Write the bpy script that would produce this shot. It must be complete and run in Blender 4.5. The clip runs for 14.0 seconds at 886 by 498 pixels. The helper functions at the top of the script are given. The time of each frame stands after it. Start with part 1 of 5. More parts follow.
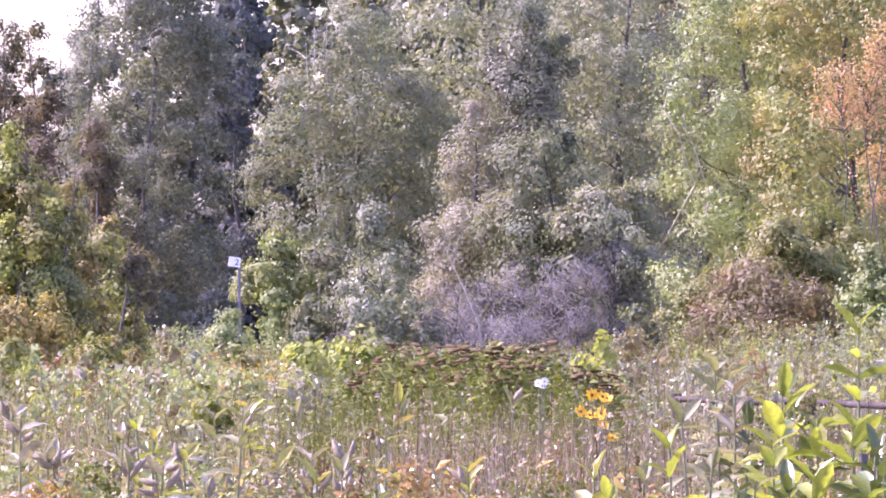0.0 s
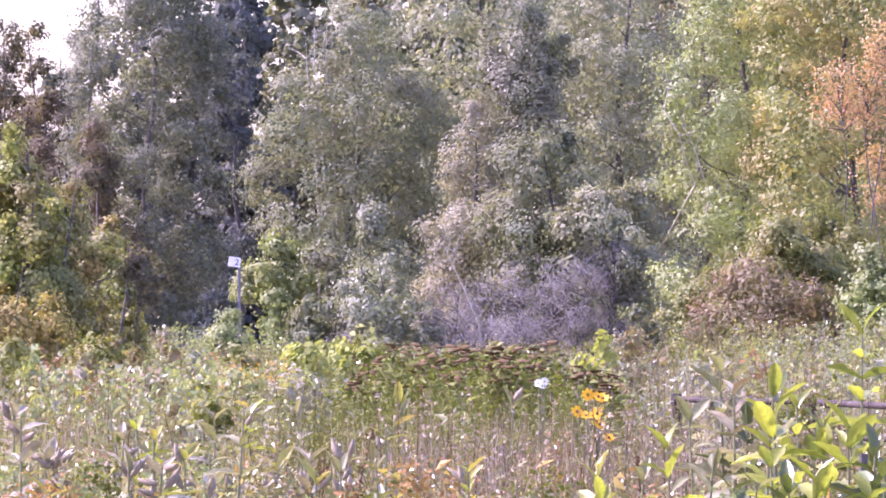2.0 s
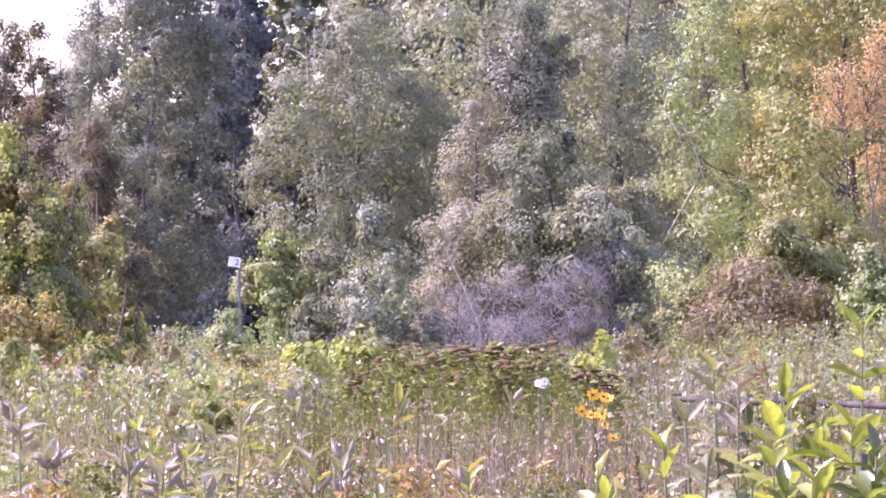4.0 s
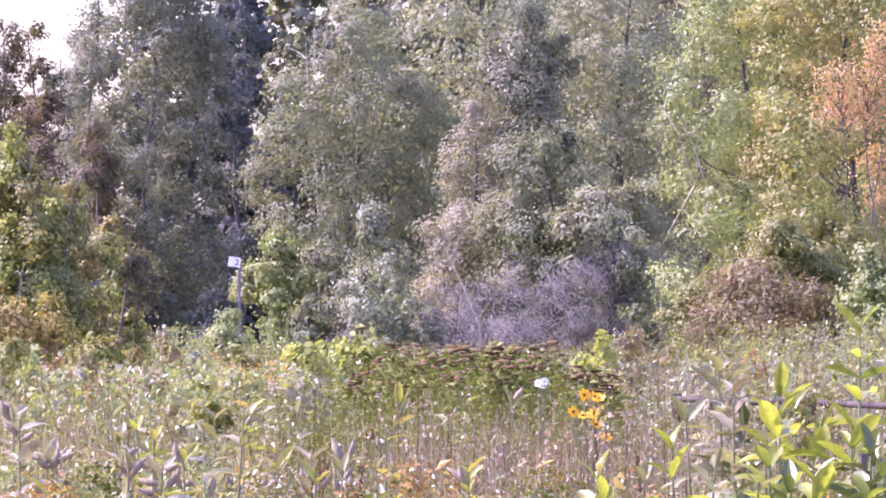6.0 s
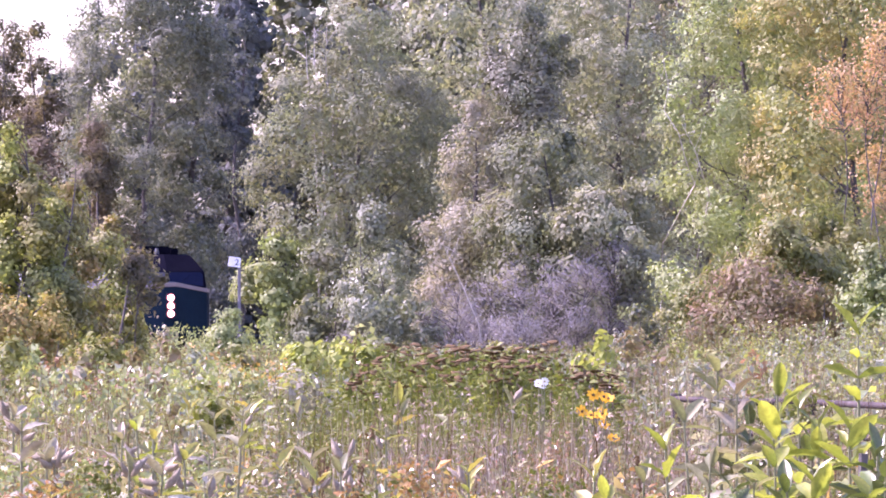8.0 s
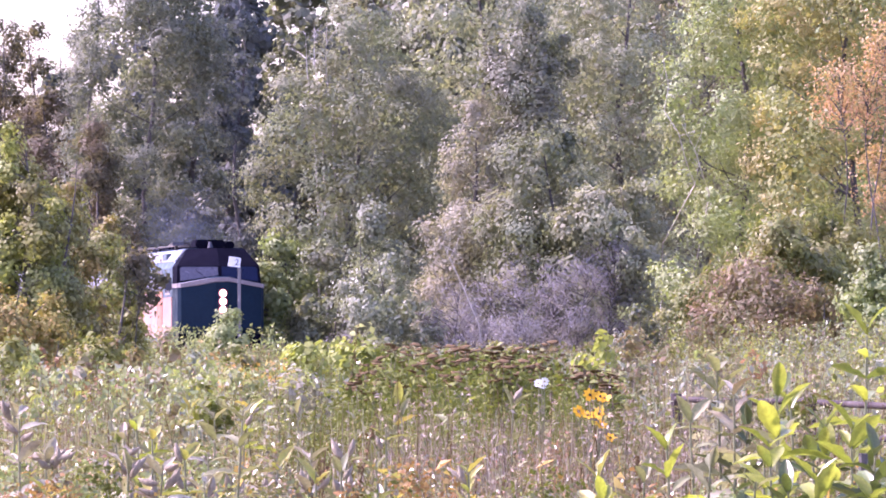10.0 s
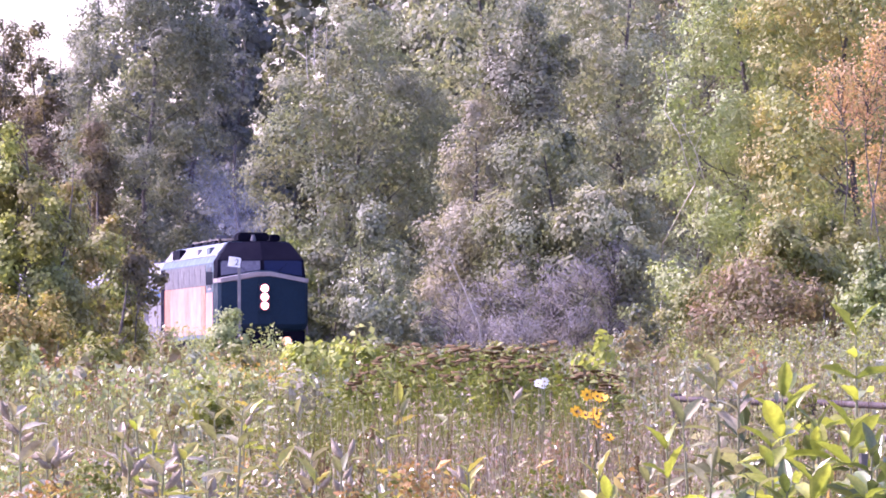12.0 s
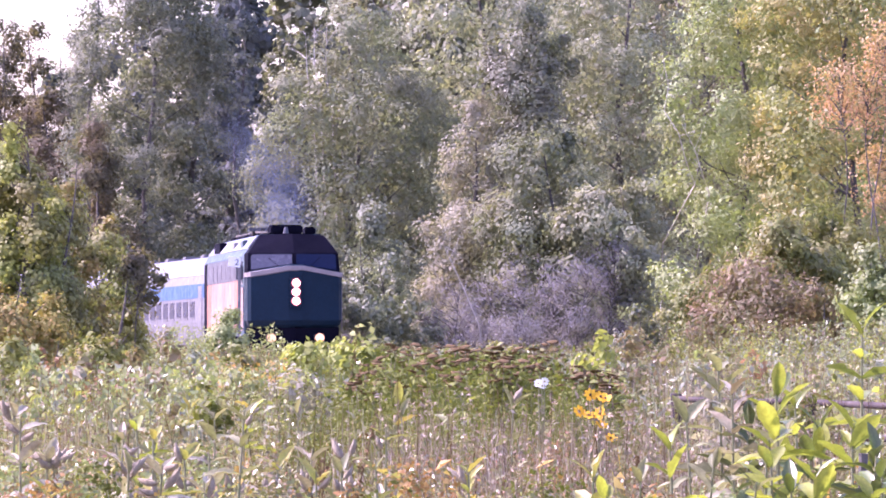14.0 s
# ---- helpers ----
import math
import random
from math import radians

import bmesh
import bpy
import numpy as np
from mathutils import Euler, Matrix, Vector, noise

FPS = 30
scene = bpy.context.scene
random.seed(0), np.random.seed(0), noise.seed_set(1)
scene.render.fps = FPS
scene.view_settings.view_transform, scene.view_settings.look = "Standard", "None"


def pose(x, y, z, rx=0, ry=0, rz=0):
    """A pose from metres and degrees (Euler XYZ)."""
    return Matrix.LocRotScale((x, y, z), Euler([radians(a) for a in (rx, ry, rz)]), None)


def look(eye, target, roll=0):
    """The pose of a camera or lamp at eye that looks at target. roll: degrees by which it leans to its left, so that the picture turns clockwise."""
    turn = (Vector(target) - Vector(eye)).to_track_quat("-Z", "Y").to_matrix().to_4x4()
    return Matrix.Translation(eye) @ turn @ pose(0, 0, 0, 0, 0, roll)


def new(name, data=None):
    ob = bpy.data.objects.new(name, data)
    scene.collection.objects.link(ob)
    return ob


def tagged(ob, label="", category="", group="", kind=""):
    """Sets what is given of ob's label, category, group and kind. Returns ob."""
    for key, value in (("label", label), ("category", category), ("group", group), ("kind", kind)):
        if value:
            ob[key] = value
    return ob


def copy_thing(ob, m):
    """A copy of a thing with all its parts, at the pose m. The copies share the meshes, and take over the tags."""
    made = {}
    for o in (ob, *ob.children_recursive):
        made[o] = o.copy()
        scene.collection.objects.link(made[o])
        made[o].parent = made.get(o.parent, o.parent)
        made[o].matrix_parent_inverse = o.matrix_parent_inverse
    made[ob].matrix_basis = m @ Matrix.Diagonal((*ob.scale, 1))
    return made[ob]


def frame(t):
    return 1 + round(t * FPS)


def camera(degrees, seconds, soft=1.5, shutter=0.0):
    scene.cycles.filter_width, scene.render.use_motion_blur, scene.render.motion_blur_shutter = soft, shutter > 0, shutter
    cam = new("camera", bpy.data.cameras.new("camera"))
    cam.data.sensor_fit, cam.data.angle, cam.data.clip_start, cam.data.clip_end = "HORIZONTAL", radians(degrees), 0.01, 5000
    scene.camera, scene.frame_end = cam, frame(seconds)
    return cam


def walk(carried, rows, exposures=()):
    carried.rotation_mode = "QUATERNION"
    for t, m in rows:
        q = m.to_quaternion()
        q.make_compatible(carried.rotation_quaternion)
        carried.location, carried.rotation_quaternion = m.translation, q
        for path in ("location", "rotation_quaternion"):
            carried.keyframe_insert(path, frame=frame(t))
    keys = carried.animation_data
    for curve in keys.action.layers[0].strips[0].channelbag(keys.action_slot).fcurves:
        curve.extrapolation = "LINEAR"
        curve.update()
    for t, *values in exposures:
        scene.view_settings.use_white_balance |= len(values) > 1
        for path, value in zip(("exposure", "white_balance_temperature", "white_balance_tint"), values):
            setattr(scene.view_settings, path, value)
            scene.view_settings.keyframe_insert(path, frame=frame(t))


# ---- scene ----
cam = camera(6.0, 14.0, soft=1.8)
EYE = (0.0, 0.0, 1.6)
VIEW = look(EYE, (0.0, 100.0, 2.596))
walk(cam, [(0.0, VIEW), (14.0, VIEW)], exposures=[(0.0, 1.88, 5860, 57), (14.0, 1.88, 5860, 57)])

# ---------------------------------------------------------------- light
SUN_EL, SUN_AZ = 47.0, 284.0            # degrees; azimuth clockwise from +Y
world = bpy.data.worlds.new("world")
scene.world = world
world.use_nodes = True
wn = world.node_tree
wn.nodes.clear()
w_out = wn.nodes.new("ShaderNodeOutputWorld")
w_bg = wn.nodes.new("ShaderNodeBackground")
w_sky = wn.nodes.new("ShaderNodeTexSky")
w_sky.sky_type = "NISHITA"
w_sky.sun_disc = False
w_sky.sun_elevation = radians(SUN_EL)
w_sky.sun_rotation = radians(SUN_AZ)
w_sky.dust_density = 2.0
w_bg.inputs["Strength"].default_value = 0.15
wn.links.new(w_sky.outputs[0], w_bg.inputs[0])
wn.links.new(w_bg.outputs[0], w_out.inputs[0])

sun_data = bpy.data.lights.new("sun", "SUN")
sun_data.energy = 3.4
sun_data.angle = radians(0.5)
sun_data.color = (1.0, 0.95, 0.86)
sun = new("sun", sun_data)
sun_dir = Vector((math.sin(radians(SUN_AZ)) * math.cos(radians(SUN_EL)),
                  math.cos(radians(SUN_AZ)) * math.cos(radians(SUN_EL)), math.sin(radians(SUN_EL))))
sun.matrix_world = look(tuple(sun_dir * 200), (0, 0, 0))

# ---------------------------------------------------------------- materials


def base_mat(name):
    m = bpy.data.materials.new(name)
    m.use_nodes = True
    nt = m.node_tree
    nt.nodes.clear()
    out = nt.nodes.new("ShaderNodeOutputMaterial")
    return m, nt, out


def ramp(nt, src, stops):
    r = nt.nodes.new("ShaderNodeValToRGB")
    el = r.color_ramp.elements
    while len(el) < len(stops):
        el.new(0.5)
    for e, (p, c) in zip(el, stops):
        e.position = p
        e.color = (*c, 1)
    nt.links.new(src, r.inputs[0])
    return r.outputs[0]


def noise_out(nt, scale, detail=3.0, rough=0.6):
    tc = nt.nodes.new("ShaderNodeTexCoord")
    n = nt.nodes.new("ShaderNodeTexNoise")
    n.inputs["Scale"].default_value = scale
    n.inputs["Detail"].default_value = detail
    n.inputs["Roughness"].default_value = rough
    nt.links.new(tc.outputs["Object"], n.inputs["Vector"])
    return n.outputs[0]


def mix_rgb(nt, fac, a, b, mode="MIX"):
    m = nt.nodes.new("ShaderNodeMix")
    m.data_type = "RGBA"
    m.blend_type = mode
    for key, v in ((0, fac), (6, a), (7, b)):
        if isinstance(v, (int, float)):
            m.inputs[key].default_value = v
        elif isinstance(v, tuple):
            m.inputs[key].default_value = (*v, 1)
        else:
            nt.links.new(v, m.inputs[key])
    return m.outputs[2]


def leaf_mat(name, cols, patch, rough=0.45, trans=0.36, patch_scale=0.5, spec=0.3, single=False):
    """Foliage: each leaf takes its own shade from cols, blotches of the colour patch run through the crown."""
    m, nt, out = base_mat(name)
    src = nt.nodes.new("ShaderNodeObjectInfo").outputs["Random"] if single else \
        nt.nodes.new("ShaderNodeNewGeometry").outputs["Random Per Island"]
    n = len(cols)
    col = ramp(nt, src, [(i / max(1, n - 1), c) for i, c in enumerate(cols)])
    fac = ramp(nt, noise_out(nt, patch_scale), [(0.42, (0, 0, 0)), (0.62, (1, 1, 1))])
    col = mix_rgb(nt, fac, col, mix_rgb(nt, 0.6, col, patch))
    fine = ramp(nt, noise_out(nt, 40.0 if single else 9.0, 2.0), [(0.3, (0.8, 0.8, 0.8)), (0.7, (1.15, 1.15, 1.15))])
    col = mix_rgb(nt, 1.0, col, fine, "MULTIPLY")
    p = nt.nodes.new("ShaderNodeBsdfPrincipled")
    p.inputs["Roughness"].default_value = rough
    p.inputs["Specular IOR Level"].default_value = spec
    nt.links.new(col, p.inputs["Base Color"])
    t = nt.nodes.new("ShaderNodeBsdfTranslucent")
    nt.links.new(mix_rgb(nt, 1.0, col, (1.25, 1.3, 0.7), "MULTIPLY"), t.inputs[0])
    mx = nt.nodes.new("ShaderNodeMixShader")
    mx.inputs[0].default_value = trans
    nt.links.new(p.outputs[0], mx.inputs[1])
    nt.links.new(t.outputs[0], mx.inputs[2])
    nt.links.new(mx.outputs[0], out.inputs[0])
    return m


def solid_mat(name, a, b, scale=3.0, rough=0.6, metal=0.0, bump=0.0, spec=0.5):
    """Two-tone procedural surface with fine grain and an optional bump."""
    m, nt, out = base_mat(name)
    p = nt.nodes.new("ShaderNodeBsdfPrincipled")
    col = ramp(nt, noise_out(nt, scale, 5.0), [(0.3, a), (0.7, b)])
    grain = ramp(nt, noise_out(nt, scale * 14, 3.0), [(0.3, (0.85, 0.85, 0.85)), (0.7, (1.1, 1.1, 1.1))])
    nt.links.new(mix_rgb(nt, 1.0, col, grain, "MULTIPLY"), p.inputs["Base Color"])
    rr = ramp(nt, noise_out(nt, scale * 3), [(0.3, (rough * 0.8,) * 3), (0.7, (min(1, rough * 1.25),) * 3)])
    nt.links.new(rr, p.inputs["Roughness"])
    p.inputs["Metallic"].default_value = metal
    p.inputs["Specular IOR Level"].default_value = spec
    if bump:
        b_ = nt.nodes.new("ShaderNodeBump")
        b_.inputs["Strength"].default_value = bump
        b_.inputs["Distance"].default_value = 0.02
        nt.links.new(noise_out(nt, scale * 8, 4.0), b_.inputs["Height"])
        nt.links.new(b_.outputs[0], p.inputs["Normal"])
    nt.links.new(p.outputs[0], out.inputs[0])
    return m


def glow_mat(name, col, strength):
    m, nt, out = base_mat(name)
    e = nt.nodes.new("ShaderNodeEmission")
    e.inputs[0].default_value = (*col, 1)
    e.inputs[1].default_value = strength
    nt.links.new(e.outputs[0], out.inputs[0])
    return m


M = {}
M["poplar"] = leaf_mat("poplar_leaf", [(0.174, 0.168, 0.120), (0.216, 0.204, 0.144), (0.144, 0.144, 0.102)], (0.228, 0.192, 0.144), 0.5, spec=0.22)
M["dark"] = leaf_mat("dark_leaf", [(0.138, 0.158, 0.107), (0.186, 0.208, 0.133), (0.154, 0.162, 0.120)], (0.194, 0.179, 0.138), 0.45, spec=0.3)
M["birch"] = leaf_mat("birch_leaf", [(0.185, 0.209, 0.137), (0.224, 0.247, 0.167), (0.159, 0.182, 0.124)], (0.234, 0.214, 0.145), 0.62, spec=0.22)
M["lime"] = leaf_mat("lime_leaf", [(0.225, 0.28, 0.12), (0.275, 0.325, 0.14), (0.185, 0.235, 0.105)], (0.29, 0.28, 0.14), 0.48, spec=0.3)
M["mauve"] = leaf_mat("mauve_leaf", [(0.275, 0.262, 0.198), (0.319, 0.305, 0.235), (0.243, 0.236, 0.182)], (0.303, 0.270, 0.218), 0.62, spec=0.22)
M["silver"] = leaf_mat("silver_leaf", [(0.216, 0.245, 0.167), (0.310, 0.326, 0.246), (0.156, 0.181, 0.123)], (0.189, 0.199, 0.149), 0.4)
M["yellow"] = leaf_mat("yellow_leaf", [(0.24, 0.265, 0.105), (0.30, 0.31, 0.12), (0.20, 0.23, 0.10)], (0.37, 0.275, 0.125), 0.48, spec=0.3)
M["orange"] = leaf_mat("orange_leaf", [(0.50, 0.245, 0.155), (0.42, 0.28, 0.13), (0.54, 0.29, 0.20)], (0.33, 0.28, 0.13), 0.48, spec=0.3)
M["russet"] = leaf_mat("russet_leaf", [(0.175, 0.13, 0.075), (0.145, 0.145, 0.065), (0.24, 0.17, 0.11), (0.16, 0.155, 0.075)], (0.215, 0.125, 0.08), 0.55, spec=0.3)
M["shrub"] = leaf_mat("shrub_leaf", [(0.144, 0.172, 0.053), (0.230, 0.248, 0.088), (0.104, 0.125, 0.047)], (0.248, 0.196, 0.083), 0.5, spec=0.3)
M["umber"] = leaf_mat("umber_leaf", [(0.125, 0.115, 0.075), (0.16, 0.145, 0.095), (0.105, 0.105, 0.07)], (0.175, 0.125, 0.09), 0.55, spec=0.2)
M["rust"] = leaf_mat("rust_leaf", [(0.30, 0.165, 0.07), (0.22, 0.13, 0.06), (0.36, 0.24, 0.10), (0.24, 0.22, 0.08)], (0.27, 0.14, 0.065), 0.7, 0.3, 5.0, 0.1)
M["turning"] = leaf_mat("turning_leaf", [(0.29, 0.27, 0.085), (0.36, 0.25, 0.085), (0.22, 0.235, 0.075), (0.40, 0.23, 0.09)], (0.30, 0.29, 0.09), 0.5, spec=0.3)
M["bark"] = solid_mat("bark", (0.065, 0.055, 0.05), (0.13, 0.115, 0.105), 4.0, 0.9, bump=0.6)
M["pale_bark"] = solid_mat("pale_bark", (0.36, 0.33, 0.30), (0.55, 0.52, 0.47), 3.0, 0.8, bump=0.4)
M["soil"] = solid_mat("soil", (0.09, 0.075, 0.045), (0.17, 0.15, 0.08), 0.6, 0.95, bump=0.5)
M["weed"] = leaf_mat("weed_leaf", [(0.10, 0.13, 0.03), (0.20, 0.235, 0.065), (0.05, 0.065, 0.02), (0.29, 0.26, 0.11), (0.20, 0.135, 0.09)], (0.20, 0.13, 0.075), 0.34, 0.24, spec=0.6)
M["straw"] = leaf_mat("straw", [(0.33, 0.28, 0.19), (0.42, 0.37, 0.26), (0.24, 0.20, 0.13), (0.30, 0.30, 0.15)], (0.26, 0.19, 0.13), 0.6, 0.25)
M["grass"] = leaf_mat("grass_blade", [(0.17, 0.20, 0.07), (0.28, 0.27, 0.12), (0.12, 0.15, 0.05)], (0.34, 0.27, 0.14), 0.5)

M["olive"] = leaf_mat("olive_leaf", [(0.247, 0.270, 0.183), (0.295, 0.310, 0.214), (0.209, 0.235, 0.161)], (0.285, 0.266, 0.192), 0.62, spec=0.22)
# mauve twig colour with the violet haze over the thicket mixed in
M["violet"] = leaf_mat("violet_haze_twig_leaf", [(0.255, 0.24, 0.26), (0.285, 0.265, 0.285), (0.23, 0.215, 0.24)], (0.27, 0.24, 0.265), 0.85, 0.3, spec=0.05)
M["fresh"] = leaf_mat("fresh_leaf", [(0.238, 0.281, 0.076), (0.297, 0.323, 0.102), (0.187, 0.230, 0.068)], (0.306, 0.281, 0.102), 0.48, 0.4, spec=0.25)
M["old_wood"] = solid_mat("old_dark_timber", (0.045, 0.036, 0.036), (0.095, 0.078, 0.074), 3.0, 0.95, bump=0.5, spec=0.1)
# dark blue-grey leaf colour that carries the shade of the wood's gaps
M["shade"] = leaf_mat("painted_shade_leaf", [(0.104, 0.120, 0.124), (0.133, 0.151, 0.151), (0.109, 0.121, 0.130)], (0.127, 0.127, 0.138), 0.6, spec=0.15)
M["slate"] = leaf_mat("slate_leaf", [(0.162, 0.180, 0.138), (0.200, 0.215, 0.163), (0.135, 0.150, 0.120)], (0.195, 0.191, 0.150), 0.62, spec=0.22)
M["young"] = leaf_mat("young_leaf", [(0.154, 0.183, 0.050), (0.233, 0.248, 0.080), (0.117, 0.122, 0.044)], (0.281, 0.160, 0.075), 0.5, spec=0.3, patch_scale=1.1)
M["lilac"] = leaf_mat("lilac_straw", [(0.31, 0.265, 0.215), (0.42, 0.375, 0.315), (0.20, 0.155, 0.12), (0.34, 0.26, 0.215), (0.13, 0.095, 0.07)], (0.24, 0.165, 0.125), 0.7, 0.2)
M["red"] = leaf_mat("red_leaf", [(0.30, 0.15, 0.11), (0.22, 0.19, 0.08), (0.38, 0.20, 0.16), (0.17, 0.18, 0.07)], (0.32, 0.13, 0.10), 0.5)
M["gold"] = leaf_mat("gold_leaf", [(0.50, 0.36, 0.06), (0.42, 0.22, 0.08), (0.36, 0.34, 0.10), (0.48, 0.30, 0.22)], (0.42, 0.22, 0.10), 0.5)
M["fern"] = leaf_mat("fern_leaf", [(0.101, 0.127, 0.025), (0.162, 0.187, 0.040), (0.071, 0.091, 0.021)], (0.152, 0.141, 0.036), 0.6, 0.25, spec=0.15)
M["head"] = leaf_mat("withered_floret", [(0.125, 0.083, 0.043), (0.165, 0.112, 0.06), (0.09, 0.062, 0.034)], (0.13, 0.095, 0.045), 0.9, 0.2, 30.0, 0.05)
M["brown"] = leaf_mat("brown_seed", [(0.098, 0.060, 0.030), (0.140, 0.089, 0.047), (0.068, 0.043, 0.025)], (0.119, 0.076, 0.038), 0.8, 0.15, 30.0, 0.15)
M["stem"] = solid_mat("green_stem", (0.13, 0.15, 0.06), (0.20, 0.19, 0.10), 8.0, 0.6)
M["milk_bright"] = leaf_mat("milkweed_leaf", [(0.20, 0.24, 0.04), (0.30, 0.325, 0.055), (0.10, 0.135, 0.035), (0.25, 0.28, 0.05)], (0.32, 0.31, 0.07), 0.3, 0.45, 6.0, 0.6, single=True)
M["milk_grey"] = leaf_mat("grey_milkweed_leaf", [(0.18, 0.195, 0.09), (0.28, 0.275, 0.16), (0.14, 0.15, 0.075)], (0.25, 0.22, 0.14), 0.5, 0.3, 6.0, 0.25, single=True)
M["milk_yellow"] = leaf_mat("yellow_milkweed_leaf", [(0.34, 0.31, 0.08), (0.25, 0.28, 0.08), (0.42, 0.33, 0.09)], (0.34, 0.24, 0.10), 0.4, 0.3, 6.0, single=True)
# darker copy of the milkweed leaf, with the clump's shade in its colour
M["milk_shaded"] = leaf_mat("shaded_milkweed_leaf", [(0.07, 0.10, 0.03), (0.12, 0.16, 0.04), (0.05, 0.07, 0.025)], (0.10, 0.10, 0.035), 0.3, 0.25, 6.0, 0.7, single=True)
M["milk_wither"] = leaf_mat("withered_milkweed_leaf", [(0.27, 0.25, 0.165), (0.42, 0.40, 0.30), (0.16, 0.13, 0.08)], (0.22, 0.135, 0.09), 0.42, 0.2, 6.0, 0.5, single=True)
M["pod"] = solid_mat("seed_pod_skin", (0.22, 0.18, 0.125), (0.36, 0.31, 0.23), 30.0, 0.75, bump=0.5, spec=0.15)
M["petal"] = leaf_mat("golden_petal", [(0.75, 0.42, 0.02), (0.85, 0.50, 0.03)], (0.80, 0.40, 0.02), 0.5, 0.3, 20.0)
M["white_petal"] = leaf_mat("white_petal", [(0.75, 0.74, 0.74), (0.82, 0.81, 0.80)], (0.75, 0.72, 0.74), 0.6, 0.3, 20.0)
M["smoke"] = solid_mat("smoke_speck", (0.15, 0.18, 0.265), (0.19, 0.22, 0.30), 2.0, 1.0, spec=0.0)

# ---------------------------------------------------------------- mesh tools


def quads_mesh(name, v, q):
    """A mesh from vertex and quad arrays."""
    me = bpy.data.meshes.new(name)
    v = np.asarray(v, dtype=np.float32).reshape(-1, 3)
    q = np.asarray(q, dtype=np.int32).reshape(-1, 4)
    me.vertices.add(len(v))
    me.vertices.foreach_set("co", v.ravel())
    me.loops.add(q.size)
    me.loops.foreach_set("vertex_index", q.ravel())
    me.polygons.add(len(q))
    me.polygons.foreach_set("loop_start", np.arange(len(q), dtype=np.int32) * 4)
    me.update(calc_edges=True)
    return me


def part_mesh(name, me, material, parent=None, label="", smooth=False):
    ob = new(name, me)
    if material is not None and not me.materials:
        me.materials.append(material)
    if smooth:
        me.polygons.foreach_set("use_smooth", [True] * len(me.polygons))
    ob.parent = parent
    return tagged(ob, label)


def part(name, bm, material, parent=None, label="", smooth=False):
    me = bpy.data.meshes.new(name)
    bm.to_mesh(me)
    bm.free()
    return part_mesh(name, me, material, parent, label, smooth)


def thing(name, m, label, category, group="", kind=""):
    ob = new(name)
    ob.matrix_basis = m
    return tagged(ob, label, category, group, kind)


def unit(a):
    return a / np.maximum(1e-9, np.linalg.norm(a, axis=-1, keepdims=True))


def leaf_cloud(c, size, rng, up=0.5, aspect=0.6, fold=0.18, out=None):
    """Folded four-cornered leaves at the centres c; the blades lean by chance about an upward mean."""
    n = len(c)
    nrm = rng.normal(size=(n, 3)) + np.array([0, 0, up])
    if out is not None:
        nrm = nrm * 0.27 + out
    nrm = unit(nrm)
    d = rng.normal(size=(n, 3))
    d = unit(d - nrm * (d * nrm).sum(1, keepdims=True))
    s = np.cross(nrm, d)
    ln = (size * rng.uniform(0.6, 1.35, n))[:, None]
    w = ln * aspect * 0.5
    v = np.stack([c - d * ln * 0.5, c + s * w + nrm * ln * fold, c + d * ln * 0.5, c - s * w + nrm * ln * fold], 1)
    return v.reshape(-1, 3), np.arange(4 * n).reshape(-1, 4)


def tube(pts, radii, sides=6):
    """A tapered tube along pts."""
    pts = [Vector(p) for p in pts]
    v, q = [], []
    for i, p in enumerate(pts):
        t = (pts[min(i + 1, len(pts) - 1)] - pts[max(i - 1, 0)]).normalized()
        a = t.orthogonal().normalized()
        b = t.cross(a)
        for k in range(sides):
            an = 2 * math.pi * k / sides
            v.append(p + (a * math.cos(an) + b * math.sin(an)) * radii[i])
    for i in range(len(pts) - 1):
        for k in range(sides):
            k2 = (k + 1) % sides
            q.append((i * sides + k, i * sides + k2, (i + 1) * sides + k2, (i + 1) * sides + k))
    return np.array([tuple(p) for p in v]), np.array(q)


def join(chunks):
    v, q, o = [], [], 0
    for a, b in chunks:
        v.append(a)
        q.append(b + o)
        o += len(a)
    return np.concatenate(v), np.concatenate(q)


PROFILE = {
    "round": lambda h: np.sqrt(np.clip(1 - (2 * h - 0.95) ** 2 / 1.15, 0.03, 1)),
    "column": lambda h: np.clip(1.15 - h ** 3 * 1.0, 0.1, 1) * np.clip(h * 6 + 0.45, 0, 1),
    "cone": lambda h: np.clip(1.05 - h * 0.95, 0.06, 1) * np.clip(h * 7 + 0.5, 0, 1),
    "spire": lambda h: np.clip(1.0 - h ** 1.7 * 0.95, 0.06, 1),
    "dome": lambda h: np.sqrt(np.clip(1 - h ** 2 * 0.97, 0.03, 1)),
}


def inside_other(p, own, lobes, rl, k):
    """Which of the places p lie deep within a bough other than their own."""
    hid = np.zeros(len(p), bool)
    for j in range(len(lobes)):
        hid |= (own != j) & (((p - lobes[j]) ** 2).sum(1) < (rl[j] * k) ** 2)
    return hid


